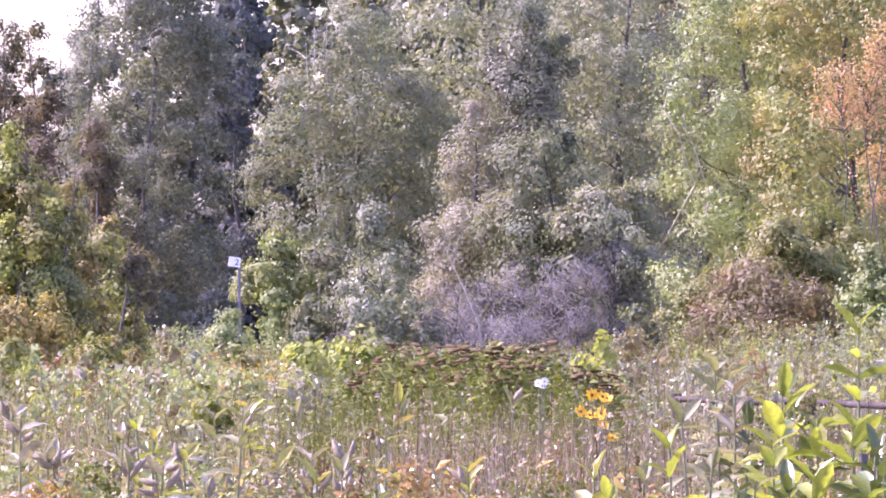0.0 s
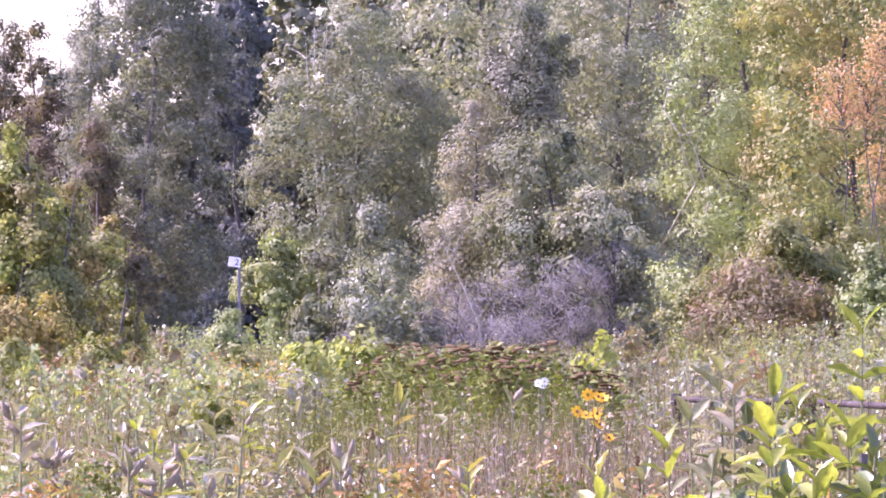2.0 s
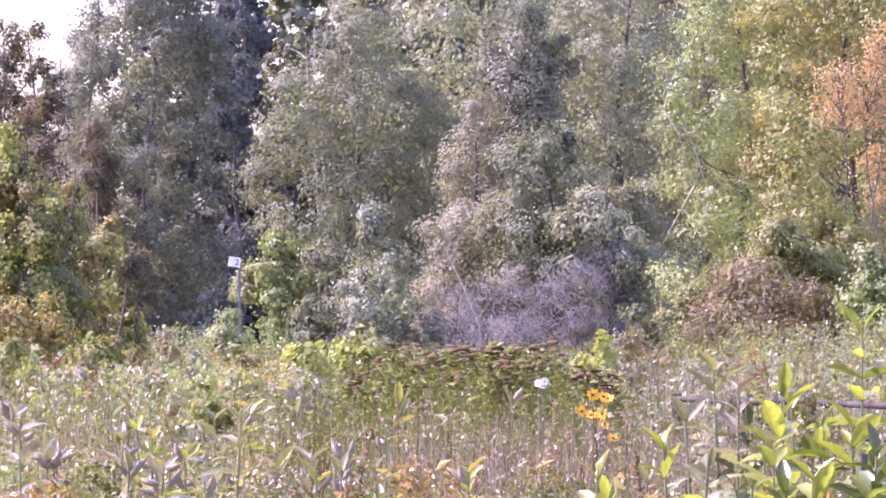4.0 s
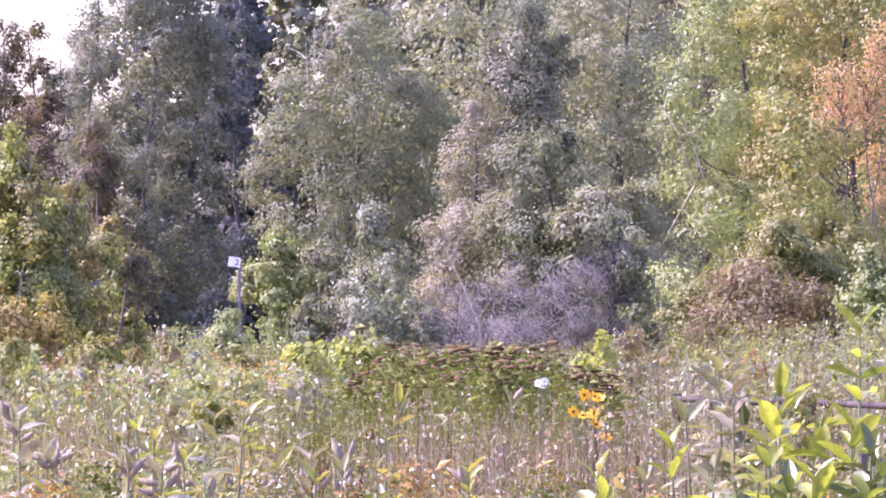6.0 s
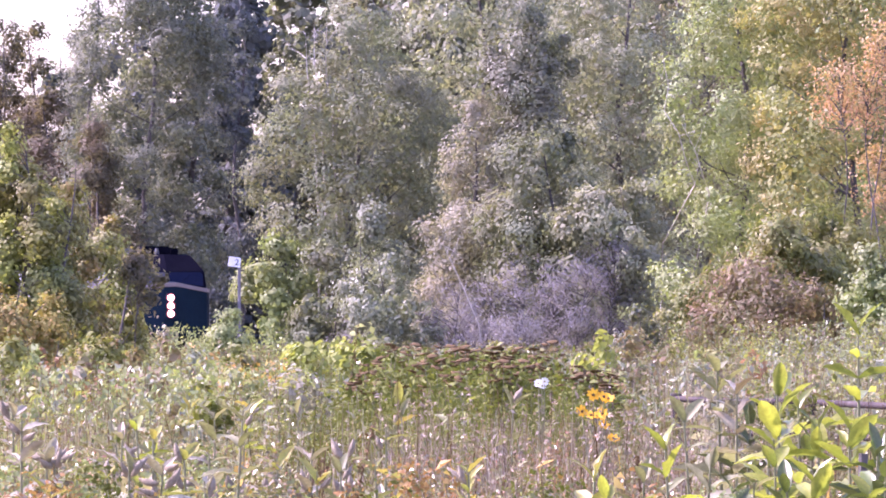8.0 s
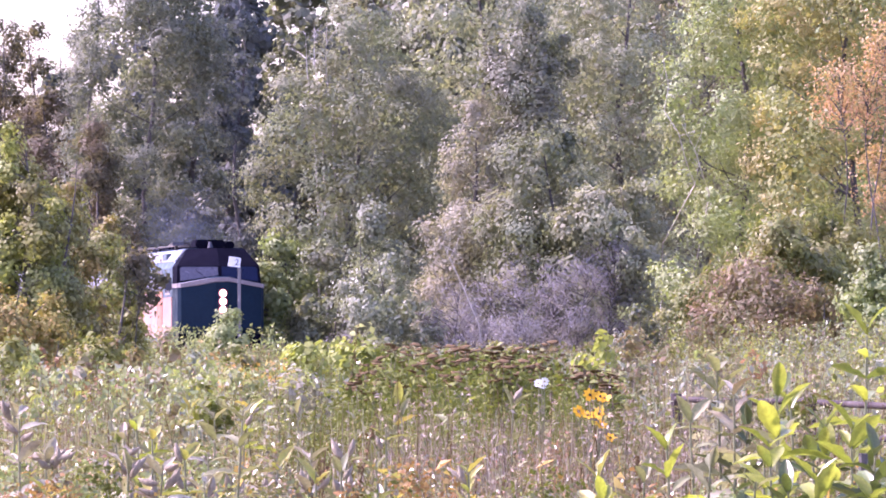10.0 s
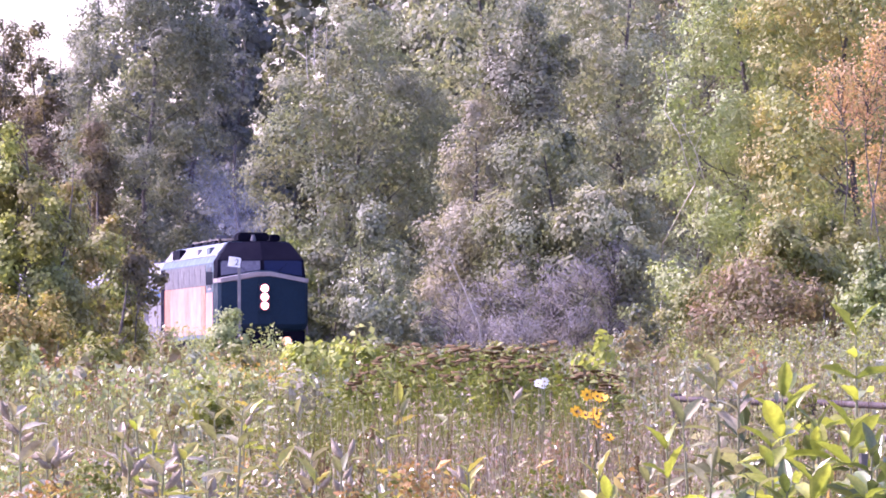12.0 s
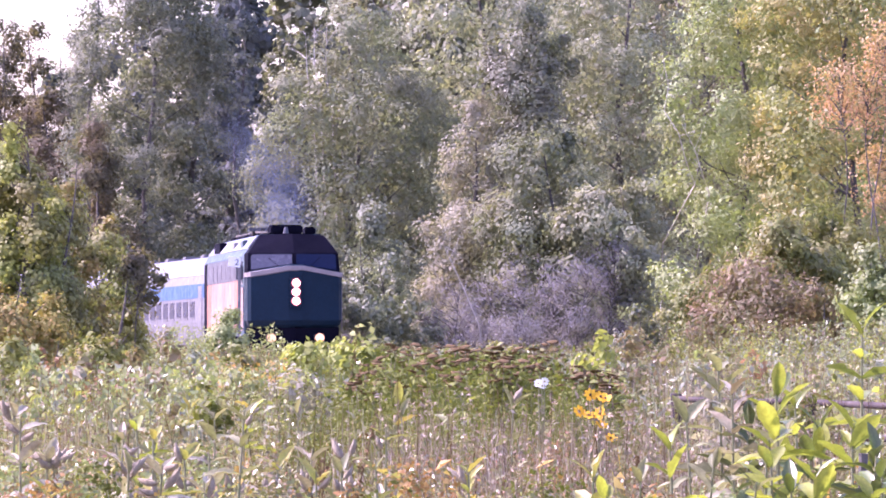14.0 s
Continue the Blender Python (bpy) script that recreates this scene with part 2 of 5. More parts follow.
def crown_points(rng, low, high, radius, shape, clumps, per, spread, gap=0.33, inner=1.0, inner_size=0.3, inner_most=9000):
    """Boughs (lobes) about a crown's outline, leaf clumps over each bough, leaf places round each clump, and the
    thick hull of broader leaves added under them on each bough to block light."""
    prof = PROFILE[shape]
    span = high - low
    count = int(16 + span * radius * 1.6)
    h = rng.uniform(0, 1, count * 6)
    h = h[rng.uniform(0, 1, len(h)) < prof(h) + 0.12][:count]
    an = rng.uniform(0, 2 * math.pi, len(h))
    rl = radius * rng.uniform(0.18, 0.46, len(h)) * (0.55 + 0.45 * prof(h))
    rc = np.maximum(radius * prof(h) * rng.uniform(0.85, 1.25, len(h)) - rl * 0.8, 0)
    rc = np.where(rng.uniform(0, 1, len(h)) < 0.3, rc * rng.uniform(0.1, 0.7, len(h)), rc)
    lobes = np.stack([np.cos(an) * rc, np.sin(an) * rc, low + h * span - rl * 0.5], 1)
    radial = np.stack([np.cos(an), np.sin(an), np.full(len(an), 0.45)], 1)
    pick = rng.choice(len(h), clumps * 2, p=rl ** 2 / (rl ** 2).sum())
    d = unit(unit(rng.normal(size=(len(pick), 3))) + radial[pick] * 0.4)
    c = lobes[pick] + d * (rl[pick] * rng.uniform(0.75, 1.25, len(pick)))[:, None]
    hole = np.array([noise.noise(Vector(p) * 0.9 + Vector((float(rl[0]) * 40, 0, 0))) for p in c])
    ok = (hole > -gap) & ~inside_other(c, pick, lobes, rl, 0.75)
    c, d, pick = c[ok][:clumps], d[ok][:clumps], pick[ok][:clumps]
    c[:, 2] = np.maximum(c[:, 2], 0.25)
    k = rng.integers(int(per * 0.4), int(per * 1.6), len(c))
    idx = np.repeat(np.arange(len(c)), k)
    sp = spread * rng.uniform(0.5, 1.5, len(c))[idx]
    o = unit(rng.normal(size=(len(idx), 3)))
    p = c[idx] + o * (sp * rng.uniform(0.4, 1.5, len(idx)))[:, None] * np.array([1, 1, 0.8])
    out = o * 0.55 + d[idx] * 0.6 + radial[pick][idx] * 0.25
    # inner hull, added so that the boughs shadow themselves
    n_in = int(min(inner_most, inner * 4 * math.pi * (0.8 * rl ** 2).sum() / (0.5 * inner_size ** 2)))
    own = rng.choice(len(h), n_in, p=rl ** 2 / (rl ** 2).sum())
    di = unit(rng.normal(size=(n_in, 3)))
    q = lobes[own] + di * (rl[own] * rng.uniform(0.45, 0.85, n_in))[:, None]
    ok = ~inside_other(q, own, lobes, rl, 0.6) & (q[:, 2] > 0.1)
    return c, p, out, q[ok], di[ok]


def tree(name, x, y, z, height, radius, leaf, shape, seed, label, low=0.12, leaf_size=0.17, clumps=260, per=60,
         spread=0.42, gap=0.33, bark="bark", trunk_r=0.16, category="tree", group="", limbs=26, lean=0.0, core=9):
    """Tapered trunk with limbs, and a crown of single leaves in clumps."""
    rng = np.random.default_rng(seed)
    root = thing(name, pose(x, y, z), label, category, group)
    c, p, o, core_p, core_o = crown_points(rng, height * low, height, radius, shape, clumps, per, spread, gap,
                                           inner=min(2.4, 0.13 * core), inner_size=leaf_size * 1.4, inner_most=max(14, core) * clumps)
    core_p[:, 0] += lean * core_p[:, 2]
    p[:, 2] = np.maximum(p[:, 2], 0.05)
    sway = lambda zz: lean * zz + 0.25 * math.sin(zz * 0.7 + seed)
    p[:, 0] += lean * p[:, 2]
    c[:, 0] += lean * c[:, 2]
    steps = 9
    chunks = [tube([(sway(height * 0.93 * i / steps) - sway(0), 0.1 * math.cos(i + seed), height * 0.93 * i / steps) for i in range(steps + 1)],
                   [trunk_r * (1 - 0.88 * i / steps) * (1.35 if i == 0 else 1) for i in range(steps + 1)], 7)]
    for i in rng.choice(len(c), min(limbs, len(c)), replace=False):
        e = c[i]
        z0 = max(0.15, e[2] - 0.55 * math.hypot(e[0], e[1]) - 0.3)
        z0 = min(z0, height * 0.9)
        s = np.array([sway(z0) - sway(0), 0, z0])
        m = s * 0.5 + e * 0.5 + rng.normal(size=3) * 0.15
        r0 = max(0.018, trunk_r * 0.45 * (1 - z0 / height))
        chunks.append(tube([s, m, e], [r0, r0 * 0.6, 0.008], 5))
    part_mesh("trunk", quads_mesh("trunk", *join(chunks)), M[bark], root, smooth=True)
    chunks = [leaf_cloud(p, leaf_size, rng, fold=0.10, out=o)]
    if len(core_p):
        chunks.append(leaf_cloud(core_p, leaf_size * 1.4, rng, aspect=0.85, fold=0.1, out=core_o * 0.6))
    part_mesh("crown", quads_mesh("crown", *join(chunks)), M[leaf], root)
    return root


# ---------------------------------------------------------------- ground


def rail_z(y):
    return 0.4 - max(0.0, y - 272.0) * 0.0091


def ground_z(x, y):
    g = -0.25 * min(1.0, max(0.0, (y - 60.0) / 200.0)) - 0.006 * max(0.0, y - 260.0)
    return g + 0.10 * noise.noise(Vector((x * 0.15, y * 0.06, 3.0)))


def build_ground():
    xs = np.concatenate([np.linspace(-1500, -40, 12), np.linspace(-34, 34, 45), np.linspace(40, 1500, 12)])
    ys = np.concatenate([np.linspace(-300, -5, 8), np.linspace(0, 360, 140), np.linspace(380, 4000, 14)])
    v = []
    for yy in ys:
        for xx in xs:
            v.append((xx, yy, ground_z(xx, yy) if yy < 400 else -1.1))
    n = len(xs)
    q = [(j * n + i, j * n + i + 1, (j + 1) * n + i + 1, (j + 1) * n + i) for j in range(len(ys) - 1) for i in range(n - 1)]
    ob = part_mesh("ground", quads_mesh("ground", v, q), M["soil"], None, smooth=True)
    tagged(ob, "dry brown meadow soil under tall weeds", "ground", kind="structure")


build_ground()

# ---------------------------------------------------------------- the railway line


def track_point(tau):
    """The line's centre, run through at an even pace; tau in seconds of the train's way."""
    y = 311.0 - 6.0 * tau
    u = 274.0 + 52.9 * tau - 2.286 * tau * tau - 784.0
    return np.array([u * y / 14959.0, y])


TAU = np.arange(-40.0, 26.0, 0.05)
LINE = np.array([track_point(t_) for t_ in TAU])
# ahead of its tightest stretch and far back the line runs on straight
EARLY, LATE = np.searchsorted(TAU, -6.0), np.searchsorted(TAU, 9.0)
for i_ in range(EARLY - 1, -1, -1):
    LINE[i_] = LINE[i_ + 1] + (LINE[EARLY] - LINE[EARLY + 1])
for i_ in range(LATE + 1, len(LINE)):
    LINE[i_] = LINE[i_ - 1] + (LINE[LATE] - LINE[LATE - 1])
ARC = np.concatenate([[0], np.cumsum(np.linalg.norm(np.diff(LINE, axis=0), axis=1))])


def on_line(s):
    x = float(np.interp(s, ARC, LINE[:, 0]))
    y = float(np.interp(s, ARC, LINE[:, 1]))
    return Vector((x, y, rail_z(y)))


def arc_at(t):
    return float(np.interp(t - 7.5, TAU, ARC))


def car_pose(s_front, length):
    """Pose of a car whose front end stands at s_front: local +Y ahead, origin at the front on rail level."""
    a, b = on_line(s_front - length * 0.18), on_line(s_front - length * 0.82)
    f = (a - b).normalized()
    r = f.cross(Vector((0, 0, 1))).normalized()
    u = r.cross(f)
    o = a + f * length * 0.18
    return Matrix(((r.x, f.x, u.x, o.x), (r.y, f.y, u.y, o.y), (r.z, f.z, u.z, o.z), (0, 0, 0, 1)))

LOCO_LEN, COACH_LEN = 17.1, 25.9
M["navy"] = solid_mat("navy_paint", (0.004, 0.015, 0.031), (0.0055, 0.02, 0.04), 0.8, 0.5, spec=0.12)
M["roof_dark"] = solid_mat("sooty_roof", (0.0042, 0.0042, 0.010), (0.0075, 0.0072, 0.016), 1.2, 0.8, spec=0.03)
M["stripe"] = solid_mat("grey_stripe", (0.20, 0.17, 0.18), (0.27, 0.23, 0.24), 2.0, 0.5)
M["salmon"] = solid_mat("faded_red_panel", (0.25, 0.115, 0.085), (0.34, 0.225, 0.20), 0.5, 0.5, spec=0.3)
M["panel_edge"] = solid_mat("orange_edge", (0.30, 0.085, 0.05), (0.36, 0.16, 0.11), 1.2, 0.5, spec=0.3)
M["pale_panel"] = solid_mat("mauve_grey_panel", (0.065, 0.065, 0.085), (0.10, 0.10, 0.12), 1.0, 0.5, spec=0.3)
M["teal"] = solid_mat("teal_grey_paint", (0.04, 0.07, 0.10), (0.06, 0.095, 0.125), 1.0, 0.5, spec=0.3)
M["silver_roof"] = solid_mat("pale_metal_roof", (0.15, 0.148, 0.175), (0.25, 0.245, 0.27), 1.2, 0.5)
M["steel"] = solid_mat("fluted_stainless", (0.11, 0.108, 0.13), (0.17, 0.165, 0.19), 1.5, 0.45, metal=0.3)
M["band"] = solid_mat("blue_band", (0.025, 0.08, 0.20), (0.035, 0.10, 0.24), 1.0, 0.5, spec=0.3)
M["iron"] = solid_mat("dirty_iron", (0.03, 0.028, 0.026), (0.075, 0.06, 0.05), 3.0, 0.7, bump=0.3)
M["rust"] = leaf_mat("rust_leaf", [(0.30, 0.165, 0.07), (0.22, 0.13, 0.06), (0.36, 0.24, 0.10), (0.24, 0.22, 0.08)], (0.27, 0.14, 0.065), 0.7, 0.3, 5.0, 0.1)
M["sleeper"] = solid_mat("weathered_timber", (0.13, 0.11, 0.09), (0.24, 0.21, 0.18), 3.0, 0.9, bump=0.5)
M["stone"] = solid_mat("ballast_stone", (0.20, 0.19, 0.18), (0.36, 0.34, 0.32), 5.0, 0.95, bump=0.8)
M["glass_dark"] = solid_mat("dark_glass", (0.008, 0.013, 0.043), (0.012, 0.018, 0.055), 0.6, 0.3, spec=0.15)
M["glass_pale"] = solid_mat("pale_lavender_glass", (0.068, 0.065, 0.09), (0.088, 0.084, 0.115), 1.0, 0.25)
M["lamp"] = glow_mat("headlight_glow", (1.0, 0.78, 0.74), 3.5)
M["ditch"] = glow_mat("ditch_light_glow", (1.0, 0.50, 0.28), 0.75)
# weak red glow that imitates the halo round the headlights
M["lamp_halo"] = glow_mat("lamp_halo_glow", (1.0, 0.30, 0.25), 0.5)
M["white_sign"] = solid_mat("white_sign_face", (0.70, 0.70, 0.74), (0.82, 0.82, 0.85), 4.0, 0.5)
M["black_paint"] = solid_mat("black_lettering", (0.02, 0.02, 0.025), (0.04, 0.04, 0.045), 4.0, 0.6)
M["post"] = solid_mat("grey_post", (0.12, 0.115, 0.125), (0.20, 0.19, 0.20), 3.0, 0.7, bump=0.3)


def slab(x0, x1, y0, y1, z0, z1, bevel=0.0, bm=None):
    """A box between two corners with softened edges."""
    bm = bm or bmesh.new()
    r = bmesh.ops.create_cube(bm, size=1.0)["verts"]
    for v in r:
        v.co = Vector(((x0 + x1) / 2 + v.co.x * (x1 - x0), (y0 + y1) / 2 + v.co.y * (y1 - y0), (z0 + z1) / 2 + v.co.z * (z1 - z0)))
    if bevel:
        ed = list({e for v in r for e in v.link_edges})
        bmesh.ops.bevel(bm, geom=ed, offset=bevel, segments=2, affect="EDGES")
    return bm


def loft(rings, caps=True):
    """A skin over rings of equal count."""
    bm = bmesh.new()
    vs = [[bm.verts.new(p) for p in r] for r in rings]
    n = len(rings[0])
    for a, b in zip(vs, vs[1:]):
        for k in range(n):
            bm.faces.new((a[k], a[(k + 1) % n], b[(k + 1) % n], b[k]))
    if caps:
        bm.faces.new(vs[0][::-1])
        bm.faces.new(vs[-1])
    bmesh.ops.recalc_face_normals(bm, faces=bm.faces)
    return bm


def plate(pts, depth):
    """A flat polygon pushed out along its normal into a plate."""
    bm = bmesh.new()
    f = bm.faces.new([bm.verts.new(p) for p in pts])
    f.normal_update()
    n = f.normal.copy()
    g = bmesh.ops.extrude_face_region(bm, geom=[f])
    for v in [e for e in g["geom"] if isinstance(e, bmesh.types.BMVert)]:
        v.co += n * depth
    bmesh.ops.recalc_face_normals(bm, faces=bm.faces)
    return bm


def cyl(p0, p1, r0, r1=None, sides=14):
    v, q = tube([p0, p1], [r0, r1 or r0], sides)
    bm = bmesh.new()
    vs = [bm.verts.new(p) for p in v]
    for f in q:
        bm.faces.new([vs[i] for i in f])
    bm.faces.new(vs[:sides][::-1])
    bm.faces.new(vs[sides:])
    bmesh.ops.recalc_face_normals(bm, faces=bm.faces)
    return bm


def add_bogie(parent, y, wheelbase, r=0.5):
    """A truck with its frame, springs and two wheelsets; gives back the wheelsets."""
    bm = slab(-1.05, -0.9, y - wheelbase * 0.75, y + wheelbase * 0.75, 0.45, 0.8, 0.04)
    slab(0.9, 1.05, y - wheelbase * 0.75, y + wheelbase * 0.75, 0.45, 0.8, 0.04, bm)
    slab(-0.95, 0.95, y - 0.3, y + 0.3, 0.5, 0.85, 0.04, bm)
    part("truck_frame", bm, M["iron"], parent, "grimy cast truck frame")
    out = []
    for yy in (y - wheelbase / 2, y + wheelbase / 2):
        bm = bmesh.new()
        for x in (-0.76, 0.76):
            v, q = tube([(x - 0.07, 0, 0), (x + 0.05, 0, 0), (x + 0.07, 0, 0)], [r, r, r * 0.9], 24)
            vs = [bm.verts.new(p) for p in v]
            for f in q:
                bm.faces.new([vs[i] for i in f])
            bm.faces.new(vs[:24][::-1])
            bm.faces.new(vs[-24:])
            for k in range(3):
                slab(x - 0.075, x + 0.075, -0.04 + 0.0, 0.04, -r * 0.8 + k * 0.3, -r * 0.8 + k * 0.3 + 0.1, 0, bm)
        v, q = tube([(-0.95, 0, 0), (0.95, 0, 0)], [0.08, 0.08], 12)
        vs = [bm.verts.new(p) for p in v]
        for f in q:
            bm.faces.new([vs[i] for i in f])
        w = part("wheelset", bm, M["iron"], parent, "steel wheels on their axle")
        w.matrix_basis = pose(0, yy, r)
        out.append((w, yy, r))
    return out


SECTION = [(1.53, 1.15), (1.53, 3.72), (1.40, 3.95), (1.08, 4.36), (0.95, 4.42), (-0.95, 4.42), (-1.08, 4.36), (-1.40, 3.95), (-1.53, 3.72), (-1.53, 1.15)]


def locomotive():
    L = thing("locomotive", pose(0, 0, 0), "dark blue diesel passenger locomotive with headlights on, rolling slowly", "locomotive")
    ring = lambda y, k=1.0: [(x * k, y, z) for x, z in SECTION]
    part("body", loft([ring(-1.75), ring(-17.0)]), M["teal"], L, "teal grey painted hood")
    # cab front: raked screen wall above the nose, a shallow bow in plan
    lo = [(1.50, -0.95, 3.18), (0.0, -0.62, 3.30), (-1.50, -0.95, 3.18)]
    mid = [(1.46, -1.12, 3.80), (0.0, -0.82, 3.80), (-1.46, -1.12, 3.80)]
    top = [(1.03, -1.62, 4.40), (0.0, -1.40, 4.43), (-1.03, -1.62, 4.40)]
    bm = bmesh.new()
    g = [[bm.verts.new(p) for p in r] for r in (lo, mid, top)]
    back = [[bm.verts.new((x, -1.76, z)) for x, z in ((1.53, 3.18), (0, 3.18), (-1.53, 3.18))],
            [bm.verts.new((x, -1.76, z)) for x, z in ((1.53, 3.76), (0, 3.76), (-1.53, 3.76))],
            [bm.verts.new((x, -1.76, z)) for x, z in ((1.05, 4.40), (0, 4.43), (-1.05, 4.40))]]
    for a, b in ((g[0], g[1]), (g[1], g[2])):
        for k in range(2):
            bm.faces.new((a[k], a[k + 1], b[k + 1], b[k]))
    for k in (0, 2):
        for j in range(2):
            bm.faces.new((g[j][k], g[j + 1][k], back[j + 1][k], back[j][k]))
    for k in range(2):
        bm.faces.new((g[2][k], g[2][k + 1], back[2][k + 1], back[2][k]))
        bm.faces.new((g[0][k], g[0][k + 1], back[0][k + 1], back[0][k]))
    bmesh.ops.recalc_face_normals(bm, faces=bm.faces)
    part("cab_front", bm, M["roof_dark"], L, "near-black cab front and brow")
    # nose
    nose = []
    for z, in_ in ((1.36, 0.30), (1.46, 0.12), (1.62, 0.0), (3.0, 0.0), (3.12, 0.04), (3.2, 0.16)):
        w = 1.53 - in_ * 0.6
        up = 0.22 if z > 2.5 else 0.0
        nose.append([(w, -1.9, z), (w, -0.62 - in_, z), (w * 0.93, -0.50 - in_, z), (0.22, -0.22 - in_, z + up), (-0.22, -0.22 - in_, z + up),
                     (-w * 0.93, -0.50 - in_, z), (-w, -0.62 - in_, z), (-w, -1.9, z)])
    part("nose", loft(nose), M["navy"], L, "dark navy painted nose")
    # stripe right round the nose below the screens
    sx = [(1.56, -1.75), (1.56, -0.62), (1.44, -0.47), (0.22, -0.19), (-0.22, -0.19), (-1.44, -0.47), (-1.56, -0.62), (-1.56, -1.75)]
    st = [[(x, y, z + (0.22 if abs(x) < 0.5 else 0.0)) for x, y in sx] for z in (3.02, 3.16)]
    part("stripe", loft(st, True), M["stripe"], L, "pale grey stripe round the nose")
    # screens
    def screen(sign, mat, label):
        def at_(u, z):
            f = (z - 3.18) / 0.62
            x = u
            y = (-0.62 - 0.33 * abs(u) / 1.5) * (1 - f) + (-0.82 - 0.30 * abs(u) / 1.46) * f
            return (x * sign, y + 0.012, z)
        pts = [at_(0.06, 3.44), at_(1.38, 3.24), at_(1.38, 3.70), at_(1.32, 3.76), at_(0.06, 3.76)]
        w = part("windscreen", plate(pts if sign < 0 else pts[::-1], 0.02), mat, L, label)
        fr = bmesh.new()
        for a, b in zip(pts, pts[1:] + pts[:1]):
            v, q = tube([a, b], [0.025, 0.025], 5)
            vs = [fr.verts.new(p) for p in v]
            for f in q:
                fr.faces.new([vs[i] for i in f])
        part("gasket", fr, M["roof_dark"], w, "black rubber gasket")
        part("wiper", cyl((0.5 * sign, -0.70, 3.36), (0.85 * sign, -0.80, 3.66), 0.007, None, 5), M["roof_dark"], w)
    screen(1, M["glass_pale"], "pale lavender-grey windscreen")
    screen(-1, M["glass_dark"], "dark blue tinted windscreen")
    # lamps in their upright housing
    h = part("headlight_housing", slab(-0.21, 0.21, -0.24, -0.10, 2.02, 3.04, 0.05), M["navy"], L, "dark upright headlight housing")
    for z in (2.24, 2.53, 2.82):
        # added glowing ring for the red halo, no lamp of its own
        part("lamp_halo", cyl((0, -0.11, z), (0, -0.085, z), 0.155, 0.15, 20), M["lamp_halo"], h, "glowing ring that stands for the lamp's red halo")
        part("headlight", cyl((0, -0.09, z), (0, -0.06, z), 0.118, 0.105, 20), M["lamp"], h, "glowing white headlight")
    for x in (-0.78, 0.78):
        d = part("ditch_light_bracket", slab(x - 0.16, x + 0.16, -0.55, -0.28, 0.92, 1.18, 0.03), M["iron"], L)
        part("ditch_light", cyl((x, -0.30, 1.05), (x, -0.24, 1.05), 0.15, 0.14, 16), M["ditch"], d, "glowing warm ditch light")
    # pilot, coupler, steps
    part("pilot", loft([[(1.45, -0.9, 0.25), (0, -0.35, 0.2), (-1.45, -0.9, 0.25), (-1.45, -1.1, 0.25), (1.45, -1.1, 0.25)],
                        [(1.46, -0.80, 1.4), (0, -0.42, 1.4), (-1.46, -0.80, 1.4), (-1.5, -1.3, 1.4), (1.5, -1.3, 1.4)]]), M["roof_dark"], L, "black snow plough pilot")
    part("coupler", slab(-0.16, 0.16, -0.5, 0.12, 0.72, 0.98, 0.05), M["roof_dark"], L)
    part("underframe", slab(-1.45, 1.45, -16.9, -1.2, 0.95, 1.16, 0.02), M["roof_dark"], L)
    part("fuel_tank", slab(-1.3, 1.3, -11.0, -6.4, 0.35, 0.98, 0.12), M["iron"], L)
    # sides: lit panels, doors, windows, grilles
    for s in (1, -1):
        x0, x1 = (1.53, 1.545) if s > 0 else (-1.545, -1.53)
        part("side_panel", slab(x0, x1, -15.7, -3.9, 1.3, 2.95, 0.004), M["salmon"], L, "sunlit faded red side panel")
        for e0, e1 in ((-15.7, -14.1), (-5.2, -3.9)):
            part("panel_edge", slab(*(sorted((x0 * 1.001, x1 * 1.003))), e0, e1, 1.3, 2.95, 0.004), M["panel_edge"], L, "orange panel edge")
        part("side_panel", slab(x0, x1, -15.7, -3.9, 2.97, 3.66, 0.004), M["pale_panel"], L, "pale grey upper side panel")
        # dark strip added to the side to widen the dark gap before the coach
        part("gap_shade_strip", slab(x0, x1, -16.9, -15.75, 1.2, 3.68, 0.004), M["roof_dark"], L, "dark strip that stands for the dark gap before the coach")
        part("cab_side_panel", slab(x0, x1, -3.85, -1.9, 1.3, 2.7, 0.004), M["salmon"], L)
        w = part("cab_window", slab(x0 - 0.004, x1 + 0.004, -3.3, -2.35, 2.86, 3.55, 0.003), M["glass_dark"], L, "dark cab side window")
        part("window_frame", slab(x0, x1, -3.38, -2.27, 2.80, 2.86, 0.003), M["stripe"], w)
        if s > 0:
            part("mirror", slab(*(sorted((s * 1.56, s * 1.80))), -1.80, -1.72, 2.95, 3.40, 0.02), M["pale_panel"], L, "pale side mirror")
        for k in range(6):
            part("side_grille", slab(x0 - 0.01, x1 + 0.01, -6.4 - k * 1.6, -5.2 - k * 1.6, 3.05, 3.55, 0.005), M["pale_panel"], L)
        part("handrail", cyl((s * 1.6, -1.35, 1.3), (s * 1.6, -1.35, 2.7), 0.02, None, 6), M["stripe"], L)
        # sloped roof flank
        q = [(1.405, -1.9, 3.965), (1.405, -16.9, 3.965), (1.095, -16.9, 4.362), (1.095, -1.9, 4.362)]
        q = [(x * s, y, z) for x, y, z in q]
        part("roof_flank", plate(q if s < 0 else q[::-1], 0.012), M["silver_roof"], L, "pale sunlit roof slope")
        part("flank_hatch", slab(*(sorted((s * 1.16, s * 1.37))), -5.0, -4.0, 4.0, 4.27, 0.03), M["teal"], L)
        part("flank_hatch", slab(*(sorted((s * 1.16, s * 1.36))), -9.0, -7.4, 4.0, 4.26, 0.03), M["silver_roof"], L)
